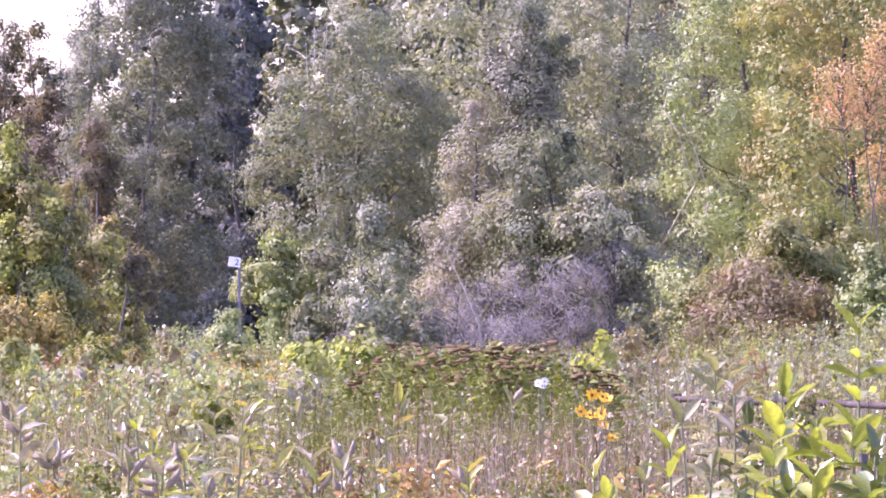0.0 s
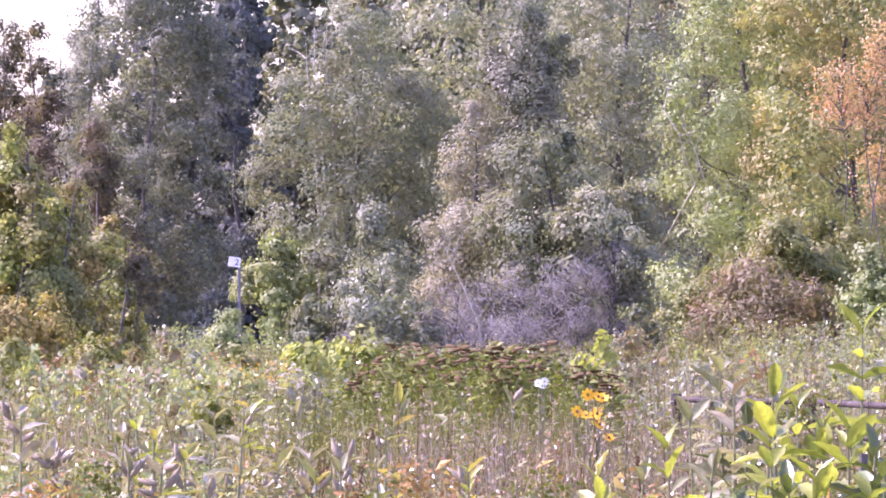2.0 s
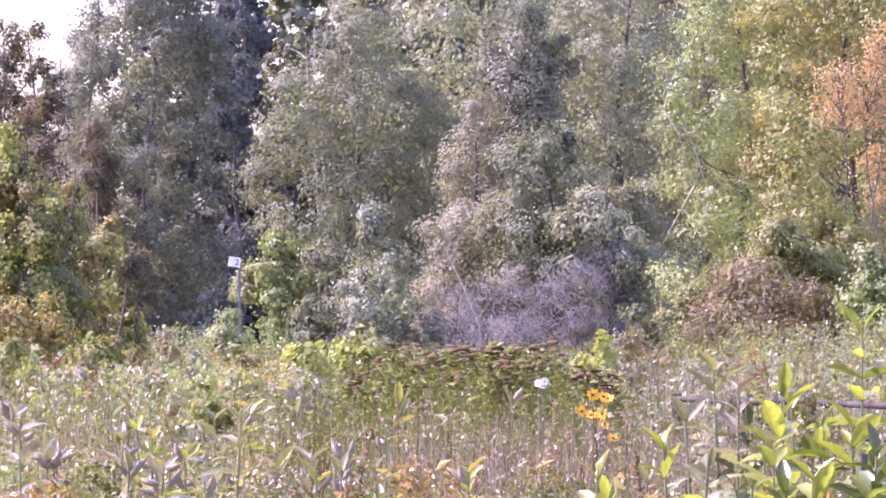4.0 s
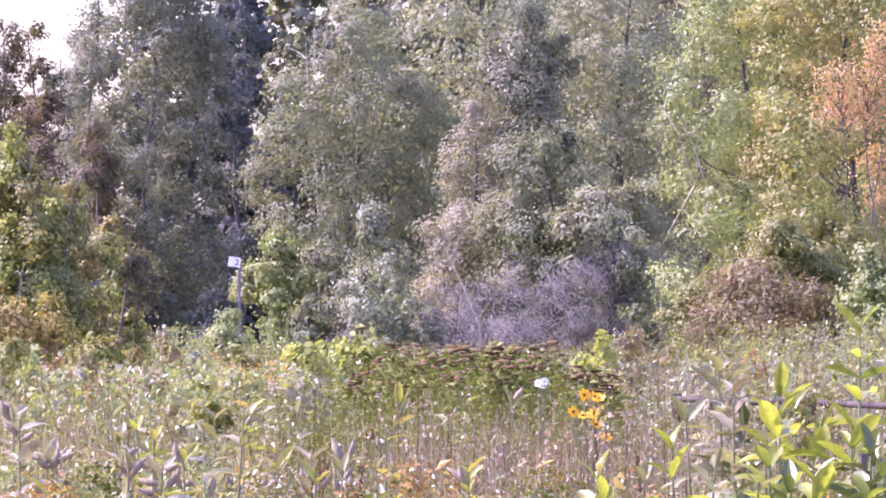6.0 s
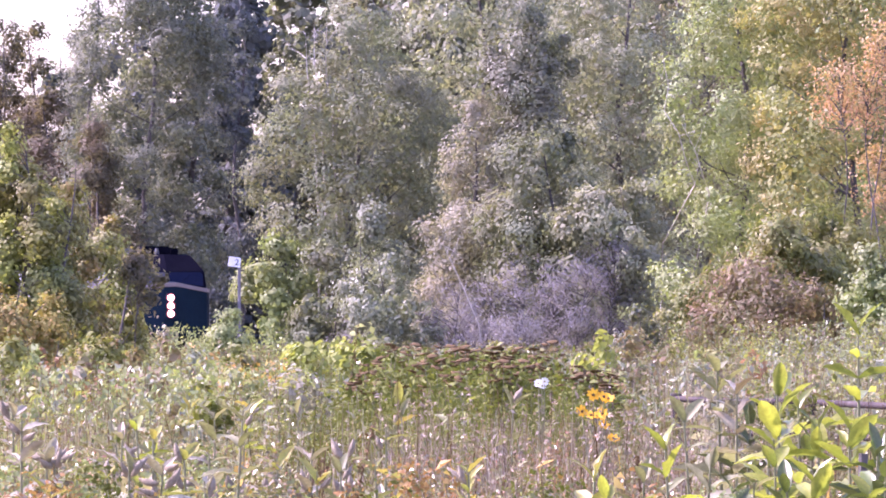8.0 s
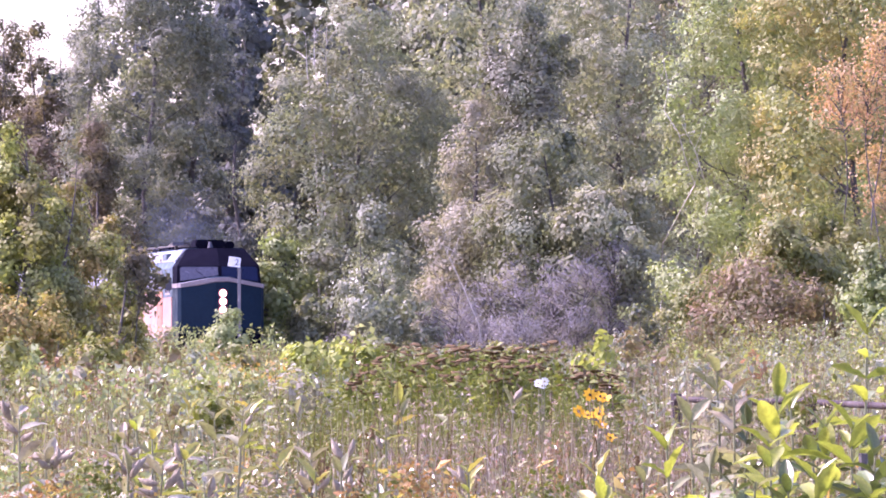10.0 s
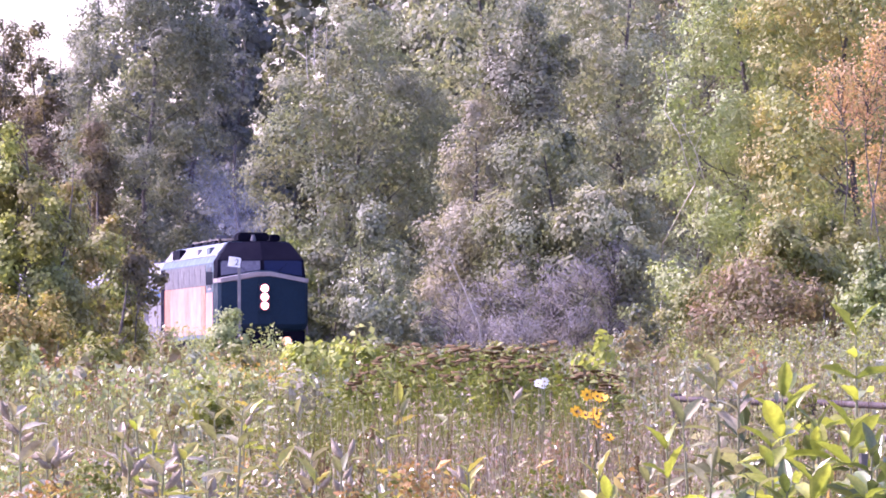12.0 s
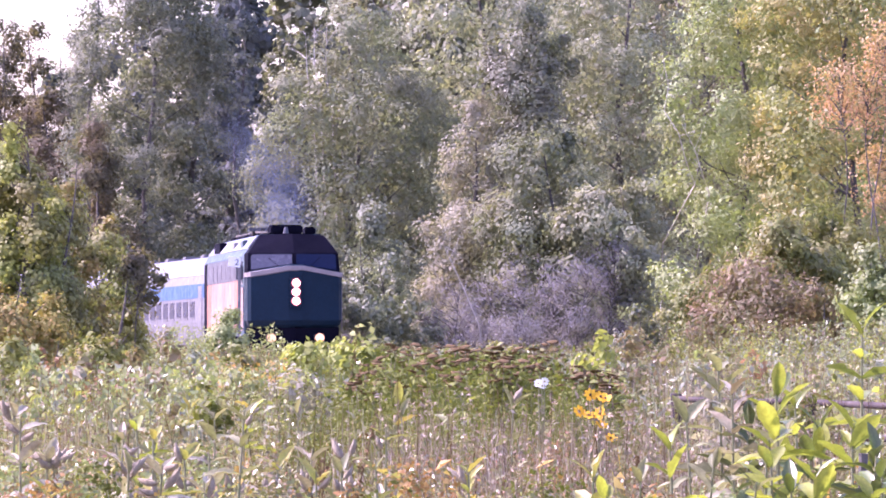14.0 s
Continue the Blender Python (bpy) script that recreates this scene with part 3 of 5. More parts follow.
        for y in (-14.6,):
            part("intake_hatch", slab(*(sorted((s * 1.14, s * 1.40))), y, y + 2.2, 3.96, 4.34, 0.03), M["roof_dark"], L, "dark air intake hatch")
    part("roof_deck", slab(-0.95, 0.95, -16.9, -1.75, 4.42, 4.445, 0.005), M["roof_dark"], L, "soot-black roof deck")
    # roof gear
    part("roof_pod", slab(-0.42, 0.62, -3.4, -2.2, 4.44, 4.74, 0.05), M["roof_dark"], L, "black air-conditioner pod")
    part("roof_pod", slab(-0.95, -0.6, -4.2, -3.3, 4.44, 4.70, 0.05), M["roof_dark"], L)
    part("bell", cyl((0.16, -1.9, 4.45), (0.16, -1.9, 4.66), 0.10, 0.05, 12), M["pale_panel"], L, "pale roof bell")
    hn = part("horn_bracket", slab(0.95, 1.05, -4.3, -4.1, 4.40, 4.56, 0.01), M["iron"], L)
    for k in range(3):
        part("horn_trumpet", cyl((0.85 + k * 0.13, -4.4, 4.6), (0.85 + k * 0.13, -3.95, 4.62), 0.025, 0.07, 10), M["pale_panel"], hn)
    for k in range(4):
        bm = slab(-0.72, 0.72, -9.4 - k * 2.2, -7.9 - k * 2.2, 4.44, 4.58, 0.04)
        f = part("fan_housing", bm, M["roof_dark"], L)
        part("fan_grille", cyl((0, -8.65 - k * 2.2, 4.58), (0, -8.65 - k * 2.2, 4.66), 0.62, 0.58, 20), M["iron"], f)
    part("exhaust_stack", slab(-0.35, 0.35, -9.85, -9.15, 4.44, 4.78, 0.05), M["iron"], L, "black exhaust stack")
    part("number_board", slab(1.02, 1.42, -1.98, -1.90, 3.80, 3.98, 0.01), M["white_sign"], L, "small white number board")
    ws = add_bogie(L, -3.9, 2.7) + add_bogie(L, -13.2, 2.7)
    return L, ws


def coach():
    """Stainless coach: fluted sides, blue band, row of windows, arched roof."""
    C = thing("passenger_coach", pose(0, 0, 0), "stainless steel passenger coach with a blue band, behind the locomotive", "railway coach", "coaches of the train")
    sec = [(1.5, 1.0), (1.53, 1.3), (1.53, 3.05), (1.47, 3.35), (1.28, 3.68), (0.95, 3.92), (0.5, 4.05), (0.0, 4.09)]
    sec = sec + [(-x, z) for x, z in sec[-2::-1]]
    part("body", loft([[(x, -0.25, z) for x, z in sec], [(x, -COACH_LEN + 0.25, z) for x, z in sec]]), M["steel"], C, "bare stainless steel shell")
    rs = [(x * 1.01, z + 0.012) for x, z in sec if z > 3.1]
    rs = rs + [(x * 0.97, z - 0.03) for x, z in rs[::-1]]
    part("roof", loft([[(x, -0.3, z) for x, z in rs], [(x, -COACH_LEN + 0.3, z) for x, z in rs]]), M["silver_roof"], C, "bright sunlit metal roof")
    for s in (1, -1):
        x0, x1 = sorted((s * 1.53, s * 1.545))
        part("blue_band", slab(x0, x1, -COACH_LEN + 0.4, -0.4, 2.58, 3.06, 0.004), M["band"], C, "bright blue painted band")
        for k in range(8):
            z = 1.12 + k * 0.085
            part("flute", slab(*sorted((s * 1.52, s * 1.55)), -COACH_LEN + 0.4, -0.4, z, z + 0.045, 0.008), M["steel"], C)
        for k in range(14):
            y = -2.6 - k * 1.55
            w = part("window", slab(*sorted((s * 1.50, s * 1.542)), y - 1.05, y, 1.92, 2.50, 0.015), M["glass_dark"], C, "dark coach window")
            part("window_frame", slab(*sorted((s * 1.50, s * 1.548)), y - 1.1, y + 0.05, 1.86, 1.915, 0.004), M["steel"], w)
    part("diaphragm", slab(-0.6, 0.6, -0.26, 0.05, 1.1, 3.4, 0.05), M["iron"], C, "black rubber gangway diaphragm")
    part("vestibule_door", slab(1.535, 1.55, -1.7, -0.9, 1.2, 3.0, 0.01), M["steel"], C)
    for k in range(5):
        part("roof_vent", slab(-0.3, 0.3, -5 - k * 4.2, -4.3 - k * 4.2, 4.03, 4.20, 0.04), M["steel"], C)
    part("underframe", slab(-1.3, 1.3, -22, -4, 0.45, 1.02, 0.08), M["iron"], C, "grimy equipment boxes")
    ws = add_bogie(C, -3.6, 2.6, 0.46) + add_bogie(C, -22.3, 2.6, 0.46)
    return C, ws


def build_track():
    """Ballast bank, sleepers and two rails."""
    s0, s1 = arc_at(-14.0), arc_at(22.0)
    ss = np.linspace(s0, s1, 180)
    rows = []
    for s in ss:
        p, n = on_line(s), on_line(s + 0.5)
        d = (n - p).normalized()
        r = Vector((d.y, -d.x, 0)).normalized()
        rows.append((p, r))
    prof = [(-3.4, -1.2), (-1.9, -0.32), (-1.5, -0.26), (1.5, -0.26), (1.9, -0.32), (3.4, -1.2)]
    v = [tuple(p + r * a + Vector((0, 0, b))) for p, r in rows for a, b in prof]
    k = len(prof)
    q = [(i * k + j, i * k + j + 1, (i + 1) * k + j + 1, (i + 1) * k + j) for i in range(len(rows) - 1) for j in range(k - 1)]
    t = thing("railway_track", pose(0, 0, 0), "railway track on grey stone ballast, overgrown", "railway track", kind="structure")
    part_mesh("ballast", quads_mesh("ballast", v, q), M["stone"], t)
    for side in (-0.7525, 0.7525):
        pr = [(-0.035, 0.0), (-0.035, -0.04), (-0.01, -0.05), (-0.01, -0.14), (-0.07, -0.17), (0.07, -0.17), (0.01, -0.14), (0.01, -0.05), (0.035, -0.04), (0.035, 0.0)]
        part("rail", loft([[tuple(p + r * (side + a) + Vector((0, 0, b))) for a, b in pr] for p, r in rows]), M["rust"], t, "worn brown steel rail")
    bm = slab(-1.3, 1.3, -0.11, 0.11, -0.33, -0.17, 0.015)
    me = bpy.data.meshes.new("sleeper")
    bm.to_mesh(me)
    bm.free()
    me.materials.append(M["sleeper"])
    for i in range(190):
        s = s0 + (s1 - s0) * 0.28 + i * 0.6
        if s > s1 - 1:
            break
        p, n = on_line(s), on_line(s + 0.5)
        o = new("sleeper", me)
        o.parent = t
        o.matrix_basis = pose(p.x, p.y, p.z, 0, 0, math.degrees(math.atan2(n.y - p.y, n.x - p.x)) - 90)


build_track()
LOCO, LOCO_WHEELS = locomotive()
COACH_A, WHEELS_A = coach()
COACH_B, WHEELS_B = coach()


def sign_post(x, y):
    """White number board on a grey post beside the line."""
    z = ground_z(x, y)
    S = thing("track_sign", pose(x, y, z, 0, 0, 6), "small white number board on a grey steel post", "railway sign")
    part("post", slab(0.10, 0.19, 0.0, 0.06, -0.2, 3.62 - z, 0.01), M["post"], S, "grey steel post")
    b = part("board", slab(-0.18, 0.18, -0.03, -0.005, -0.145, 0.145, 0.008), M["white_sign"], S, "white board, slightly tilted")
    b.matrix_basis = pose(0.0, 0.0, 3.705 - z, 0, 8, 0)
    cu = bpy.data.curves.new("digit", "FONT")
    cu.body = "2"
    cu.size = 0.25
    cu.extrude = 0.004
    cu.materials.append(M["black_paint"])
    o = new("digit", cu)
    o.parent = b
    o.matrix_basis = pose(0.01, -0.036, -0.085, 90, 0, 0)


sign_post(-6.17, 250.0)
# ---------------------------------------------------------------- wood behind the line
WOOD = "tall broadleaf tree at the wood's edge, "


def wood(x, y, height, radius, leaf, shape, seed, what, low=0.06, **k):
    k["clumps"] = int(k.get("clumps", 420) * k.pop("full", 1.15))
    k.setdefault("per", 56)
    k.setdefault("spread", 0.37)
    k.setdefault("core", 15)
    k.setdefault("leaf_size", 0.125)
    return tree("tree", x, y, ground_z(x, y) - 0.05, height, radius, leaf, shape, seed, WOOD + what, low, **k)


wood(-18.6, 349, 15.6, 2.6, "umber", "column", 11, "dark brownish green", clumps=560, core=24)
wood(-16.0, 346, 12.6, 1.9, "umber", "column", 71, "dark brownish green, broad", clumps=440, core=24)
wood(-13.4, 324, 10.6, 1.5, "umber", "dome", 72, "dull umber, half in shade", 0.05, clumps=340, core=12)
wood(-17.9, 352, 15.9, 2.4, "umber", "cone", 78, "dark brownish green", 0.05, clumps=420, core=24)
wood(-16.8, 350, 15.7, 2.2, "umber", "cone", 76, "dark brownish green", 0.05, clumps=420, core=24)
wood(-15.4, 351, 15.0, 1.9, "slate", "cone", 77, "grey-green", 0.05, clumps=380, core=24)
wood(-14.0, 334, 18.5, 1.25, "slate", "column", 73, "thin, against the sky", 0.2, clumps=170, core=2, gap=0.1, spread=0.42)
wood(-11.5, 327, 20.4, 2.7, "slate", "column", 12, "grey-green, leafy to the ground", clumps=640, core=20)
wood(-9.75, 331, 20.0, 1.4, "slate", "column", 13, "grey, slim, bare-stemmed below", 0.2, clumps=330, core=12, trunk_r=0.2)
# the gap's shadow is put into this slim tree's leaf colour
wood(-8.4, 338, 19.0, 1.0, "shade", "column", 74, "dark and slim, shade in its leaf colour", 0.1, clumps=190, core=8, trunk_r=0.12)
wood(-3.0, 304, 13.9, 3.5, "birch", "round", 14, "olive and rounded", 0.03, clumps=700)
wood(1.1, 293, 10.3, 2.6, "mauve", "spire", 15, "dull mauve-brown and pointed", 0.03, clumps=460, leaf_size=0.12, per=70)
wood(2.95, 294, 13.4, 1.7, "dark", "round", 16, "deep green and narrow", 0.5, clumps=360, trunk_r=0.1, core=12, spread=0.4)
wood(3.4, 290, 9.0, 2.2, "birch", "round", 61, "pale olive, below taller ones", 0.05, clumps=340, leaf_size=0.13)
wood(6.2, 302, 19.5, 3.0, "olive", "column", 17, "grey-olive", clumps=640, leaf_size=0.12, per=65)
wood(1.2, 318, 21.0, 3.6, "olive", "column", 18, "grey-green, half hidden", 0.1, clumps=320, core=14, leaf_size=0.155)
wood(9.7, 316, 21.0, 3.4, "poplar", "column", 19, "grey-green, half hidden", clumps=320, core=14, leaf_size=0.155)
wood(14.5, 306, 21.0, 3.4, "lime", "column", 20, "fresh yellow-green", clumps=340, leaf_size=0.15)
wood(9.8, 270, 17.5, 2.7, "lime", "column", 21, "yellow-green", 0.12, clumps=600, leaf_size=0.115)
for i, (x, h, r, low) in enumerate(((12.0, 10.2, 0.75, 0.82), (12.9, 10.5, 0.8, 0.78), (13.5, 11.5, 0.7, 0.80), (13.3, 7.6, 0.45, 0.80))):
    wood(x, 256 + i * 0.6, h, r, "orange", "round", 22 + 40 * i, "a young maple turned orange", low, clumps=34, gap=0.12, spread=0.62, per=34, core=0, leaf_size=0.105, trunk_r=0.05)
wood(12.6, 266, 17.5, 2.8, "yellow", "column", 23, "yellowing", clumps=600, leaf_size=0.12)
# back row; the "shade" kinds have the gap's darkness in their colour
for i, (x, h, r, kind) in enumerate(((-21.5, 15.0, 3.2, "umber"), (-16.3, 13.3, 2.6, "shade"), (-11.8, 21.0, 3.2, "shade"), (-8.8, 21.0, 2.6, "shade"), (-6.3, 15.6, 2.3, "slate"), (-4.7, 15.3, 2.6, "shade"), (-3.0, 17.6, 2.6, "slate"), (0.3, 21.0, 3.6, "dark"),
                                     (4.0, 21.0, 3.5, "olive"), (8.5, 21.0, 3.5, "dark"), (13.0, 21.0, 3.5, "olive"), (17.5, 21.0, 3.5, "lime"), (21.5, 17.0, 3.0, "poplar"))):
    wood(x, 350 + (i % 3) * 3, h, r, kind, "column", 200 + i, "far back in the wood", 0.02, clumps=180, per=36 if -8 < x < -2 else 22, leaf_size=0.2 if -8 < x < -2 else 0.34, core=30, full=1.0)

for i in range(9):
    x = -6.6 + i * 3.6
    wood(x, 364 + (i % 2) * 4, 21.0, 3.0, ("dark", "poplar", "dark", "olive")[i % 4], "column", 240 + i, "deep in the wood", 0.02, clumps=160, per=20, leaf_size=0.38, core=30, full=1.0)

# bushes before the wood
BUSH = "dense bush in front of the wood, "


def bush(x, y, height, radius, leaf, shape, seed, what, low=0.02, **k):
    k.setdefault("clumps", 170)
    k.setdefault("per", 46)
    k.setdefault("trunk_r", 0.05)
    k.setdefault("gap", 0.18)
    k.setdefault("leaf_size", 0.13)
    k.setdefault("spread", 0.3)
    return tree("bush", x, y, ground_z(x, y) - 0.03, height, radius, leaf, shape, seed, BUSH + what, low, category="bush", **k)


bush(-5.8, 301, 6.2, 1.45, "lime", "column", 31, "bright yellow-green", leaf_size=0.15)
bush(-4.1, 299, 5.4, 1.2, "birch", "column", 30, "olive green", leaf_size=0.15)
bush(-1.9, 285, 4.9, 1.7, "silver", "dome", 32, "silvery-leaved", 0.1)
bush(-2.35, 289, 6.4, 1.1, "silver", "round", 64, "tall and silvery-leaved", 0.03, clumps=190)
bush(7.6, 244, 4.0, 1.7, "shrub", "dome", 33, "mixed green", clumps=220)
bush(8.5, 228, 3.7, 2.5, "russet", "dome", 34, "russet and wine-red", clumps=300, leaf_size=0.11, core=8, gap=0.4, spread=0.4)
bush(10.0, 226, 3.0, 1.5, "russet", "dome", 63, "russet and wine-red", clumps=200, leaf_size=0.11, core=16)
bush(10.6, 236, 5.6, 1.7, "shrub", "round", 35, "dark green", 0.1, clumps=260)
bush(11.7, 224, 4.1, 1.5, "lime", "dome", 39, "pale green", clumps=220)
bush(9.3, 232, 5.0, 1.6, "shrub", "round", 75, "dark green", 0.15, clumps=260, core=12)
bush(5.3, 235, 2.8, 0.8, "dark", "dome", 36, "small and dark green", clumps=90, leaf_size=0.12)
# bare twiggy thicket; its leaf colour also paints the haze
for i, (x, y, h, r) in enumerate(((0.1, 285, 3.6, 1.3), (1.2, 287, 4.1, 1.2), (2.3, 284, 4.4, 1.3), (3.4, 287, 5.0, 1.2), (4.4, 285, 5.1, 1.2), (5.5, 287, 5.8, 1.2), (-3.1, 290, 3.0, 1.2))):
    bush(x, y, h, r, "violet", "column", 37 + 50 * i, "thin and twiggy, mauve haze in its colour", leaf_size=0.06, per=60, gap=0.3, limbs=120, core=1, clumps=110, spread=0.5)
bush(5.8, 287.6, 8.0, 1.85, "olive", "round", 80, "tall and pale olive", 0.38, clumps=280)
# low brush in the gap, its shade painted in the leaves
bush(-8.7, 322, 4.0, 1.6, "shade", "dome", 29, "dark grey, shade in its leaf colour", leaf_size=0.11, core=4)
bush(-14.0, 336, 4.8, 1.6, "poplar", "dome", 28, "grey-green brush", leaf_size=0.13)
bush(-5.45, 216, 2.35, 0.8, "lime", "dome", 51, "low, fresh yellow-green", clumps=120, leaf_size=0.1, spread=0.2)
bush(-7.2, 220, 1.9, 0.8, "weed", "dome", 52, "low and dull green", clumps=80, leaf_size=0.1, spread=0.2)
# young trees before the line, which hide the train's tail
YOUNG = (("shrub", -8.9, 176, 5.7, 1.35, "round", "bushy young tree, green with pale leaf backs", 380), ("young", -8.0, 181, 5.1, 1.1, "cone", "bushy young tree, green turning rust", 320),
         ("shrub", -7.3, 184, 4.0, 0.85, "dome", "bushy sapling, dull green", 240), ("young", -7.05, 188, 3.2, 0.62, "dome", "low bushy sapling, rust-green", 180),
         ("young", -7.65, 178, 4.5, 0.85, "dome", "bushy young tree, dull green turning rust", 300), ("shrub", -7.2, 186, 3.5, 0.55, "round", "slim bushy sapling, dull green", 190),
         ("shrub", -8.35, 174, 5.0, 0.9, "round", "bushy young tree, dull green", 260))
YOUNG += (("fresh", -8.05, 175, 5.8, 0.34, "cone", "slim young tree, fresh yellow-green in the sun", 90), ("fresh", -8.95, 174, 6.1, 0.5, "cone", "slim young tree, fresh yellow-green in the sun", 120))
YOUNG += (("young", -7.7, 194, 4.3, 0.8, "column", "bushy young tree, dull green turning rust", 240), ("shrub", -8.6, 193, 4.6, 0.9, "column", "bushy young tree, dull green", 240))
YOUNG_TREES = []
for i, (leaf, x, y, h, r, shape, label, n) in enumerate(YOUNG):
    YOUNG_TREES.append(tree("young_tree", x, y, ground_z(x, y) - 0.03, h, r, leaf, shape, 41 + i, label, 0.02, clumps=n, per=31, trunk_r=0.06, leaf_size=0.105, spread=0.2, core=10))
YOUNG_TREES.append(tree("young_tree", -6.85, 188, ground_z(-6.85, 188) - 0.03, 3.7, 0.4, "young", "round", 47, "thin young tree, brownish and sparse", 0.55, clumps=46, per=22, trunk_r=0.03, leaf_size=0.105, spread=0.2, core=1, gap=0.3))
YOUNG_TREES.append(tree("young_tree", -6.5, 181, ground_z(-6.5, 181) - 0.03, 3.5, 0.5, "umber", "round", 79, "thin young tree with a dark leafy top", 0.72, clumps=60, per=22, trunk_r=0.025, leaf_size=0.1, spread=0.2, core=6, gap=0.3, lean=0.03))
tree("bush", -7.9, 156, ground_z(-7.9, 156), 3.05, 1.0, "turning", "dome", 48, "low bush turning yellow and orange", 0.02, clumps=230, category="bush", trunk_r=0.04, leaf_size=0.08, spread=0.18)
tree("bush", -6.1, 130, ground_z(-6.1, 130), 1.7, 0.4, "red", "dome", 49, "low bush turning red", 0.02, clumps=40, category="bush", trunk_r=0.03, leaf_size=0.07, spread=0.16)


def dead_limb(x, y, z, points, r, label):
    """Bare pale branch with short twigs, standing among the crowns."""
    rng = np.random.default_rng(int(abs(x) * 100))
    root = thing("dead_branch", pose(x, y, z), label, "branch")
    pts = [Vector(p) for p in points]
    chunks = [tube(pts, [r * (1 - 0.75 * i / (len(pts) - 1)) for i in range(len(pts))], 6)]
    for i in range(14):
        a = rng.uniform(0.2, 1) * (len(pts) - 1)
        k = min(int(a), len(pts) - 2)
        s = pts[k].lerp(pts[k + 1], a - k)
        e = s + Vector(rng.normal(size=3)) * 0.35 + Vector((0, 0, 0.25))
        chunks.append(tube([s, s.lerp(e, 0.5) + Vector((0.03, 0, 0.03)), e], [r * 0.35, r * 0.22, 0.006], 4))
    part_mesh("branch", quads_mesh("branch", *join(chunks)), M["pale_bark"], root, smooth=True)


dead_limb(7.2, 266.2, 0, [(-0.2, 9, -0.4), (-0.1, 7, 4.5), (0.75, 0.6, 6.3), (0.45, -0.3, 7.0), (0.2, -0.6, 7.9), (-0.25, -0.4, 8.6), (-0.1, -0.2, 9.4), (-0.3, 0, 10.4)], 0.024, "bare pale dead branch among the leaves")
dead_limb(6.6, 266.2, 0, [(0.6, 9, -0.4), (1.6, 7, 4.0), (1.8, 0.4, 6.0), (1.5, -0.6, 6.8), (1.3, -0.7, 7.4), (0.9, -0.5, 8.2)], 0.022, "bare pale dead branch among the leaves")
dead_limb(0.6, 285, 0, [(0.9, 0, -0.3), (0.6, -0.4, 1.9), (0.1, -0.5, 3.1), (-0.6, -0.5, 4.6)], 0.035, "grey bare stem leaning among thin brush")
for k_, (dx, h_) in enumerate(((-4.85, 12.3), (-4.6, 12.7), (-4.2, 12.5))):
    dead_limb(dx, 301.5 + k_ * 0.3, 0, [(0.4, 4, -0.9), (0.35, 4, 6.0), (0.2, 3.4, h_ - 3.2), (0.0, 0.2, h_ - 1.4), (-0.05 + 0.05 * k_, -0.2, h_)], 0.05, "bare pale birch stem")

# ---------------------------------------------------------------- meadow


def scatter(rng, n, d0, d1, margin=1.2, keep=None):
    """Cover of the meadow's wedge before the wood, denser towards its near edge."""
    y = d0 * (d1 / d0) ** rng.uniform(0, 1, n)
    x = rng.uniform(-1, 1, n) * (y * 0.0525 + margin)
    if keep is not None:
        ok = keep(x, y)
        x, y = x[ok], y[ok]
    return np.stack([x, y, np.array([ground_z(a, b) for a, b in zip(x, y)])], 1)


def patch(rng, n, x0, x1, y0, y1):
    """An oval stand of plants."""
    a, r = rng.uniform(0, 2 * math.pi, n), np.sqrt(rng.uniform(0, 1, n))
    x = (x0 + x1) / 2 + np.cos(a) * r * (x1 - x0) / 2
    y = (y0 + y1) / 2 + np.sin(a) * r * (y1 - y0) / 2
    return np.stack([x, y, np.array([ground_z(p, q) for p, q in zip(x, y)])], 1)


def leafy_weeds(name, base, height, leaves, size, leaf, label, seed, bushy=0.10, vary=(0.6, 1.25), aspect=0.45, category="weeds"):
    """Stems with small leaves up their length, joined into one cover."""
    rng = np.random.default_rng(seed)
    n = len(base)
    h = height * rng.uniform(*vary, n)
    tilt = rng.normal(size=(n, 2)) * 0.14
    f = rng.uniform(0.25, 1.0, (n, leaves))
    p = np.zeros((n, leaves, 3))
    out = rng.normal(size=(n, leaves, 2)) * bushy * (1.25 - f[:, :, None])
    p[:, :, :2] = base[:, None, :2] + tilt[:, None] * (f * h[:, None])[:, :, None] + out
    p[:, :, 2] = base[:, None, 2] + f * h[:, None]
    chunks = [leaf_cloud(p.reshape(-1, 3), size, rng, 0.6, aspect)]
    w = min(0.006, size * 0.065)
    top = np.concatenate([base[:, :2] + tilt * h[:, None], (base[:, 2] + h)[:, None]], 1)
    o = np.array([w, 0, 0])
    v = np.stack([base - o, base + o, top + o * 0.4, top - o * 0.4], 1).reshape(-1, 3)
    chunks.append((v, np.arange(len(v)).reshape(-1, 4)))
    ob = part_mesh(name, quads_mesh(name, *join(chunks)), M[leaf])
    return tagged(ob, label, category, kind="stuff")


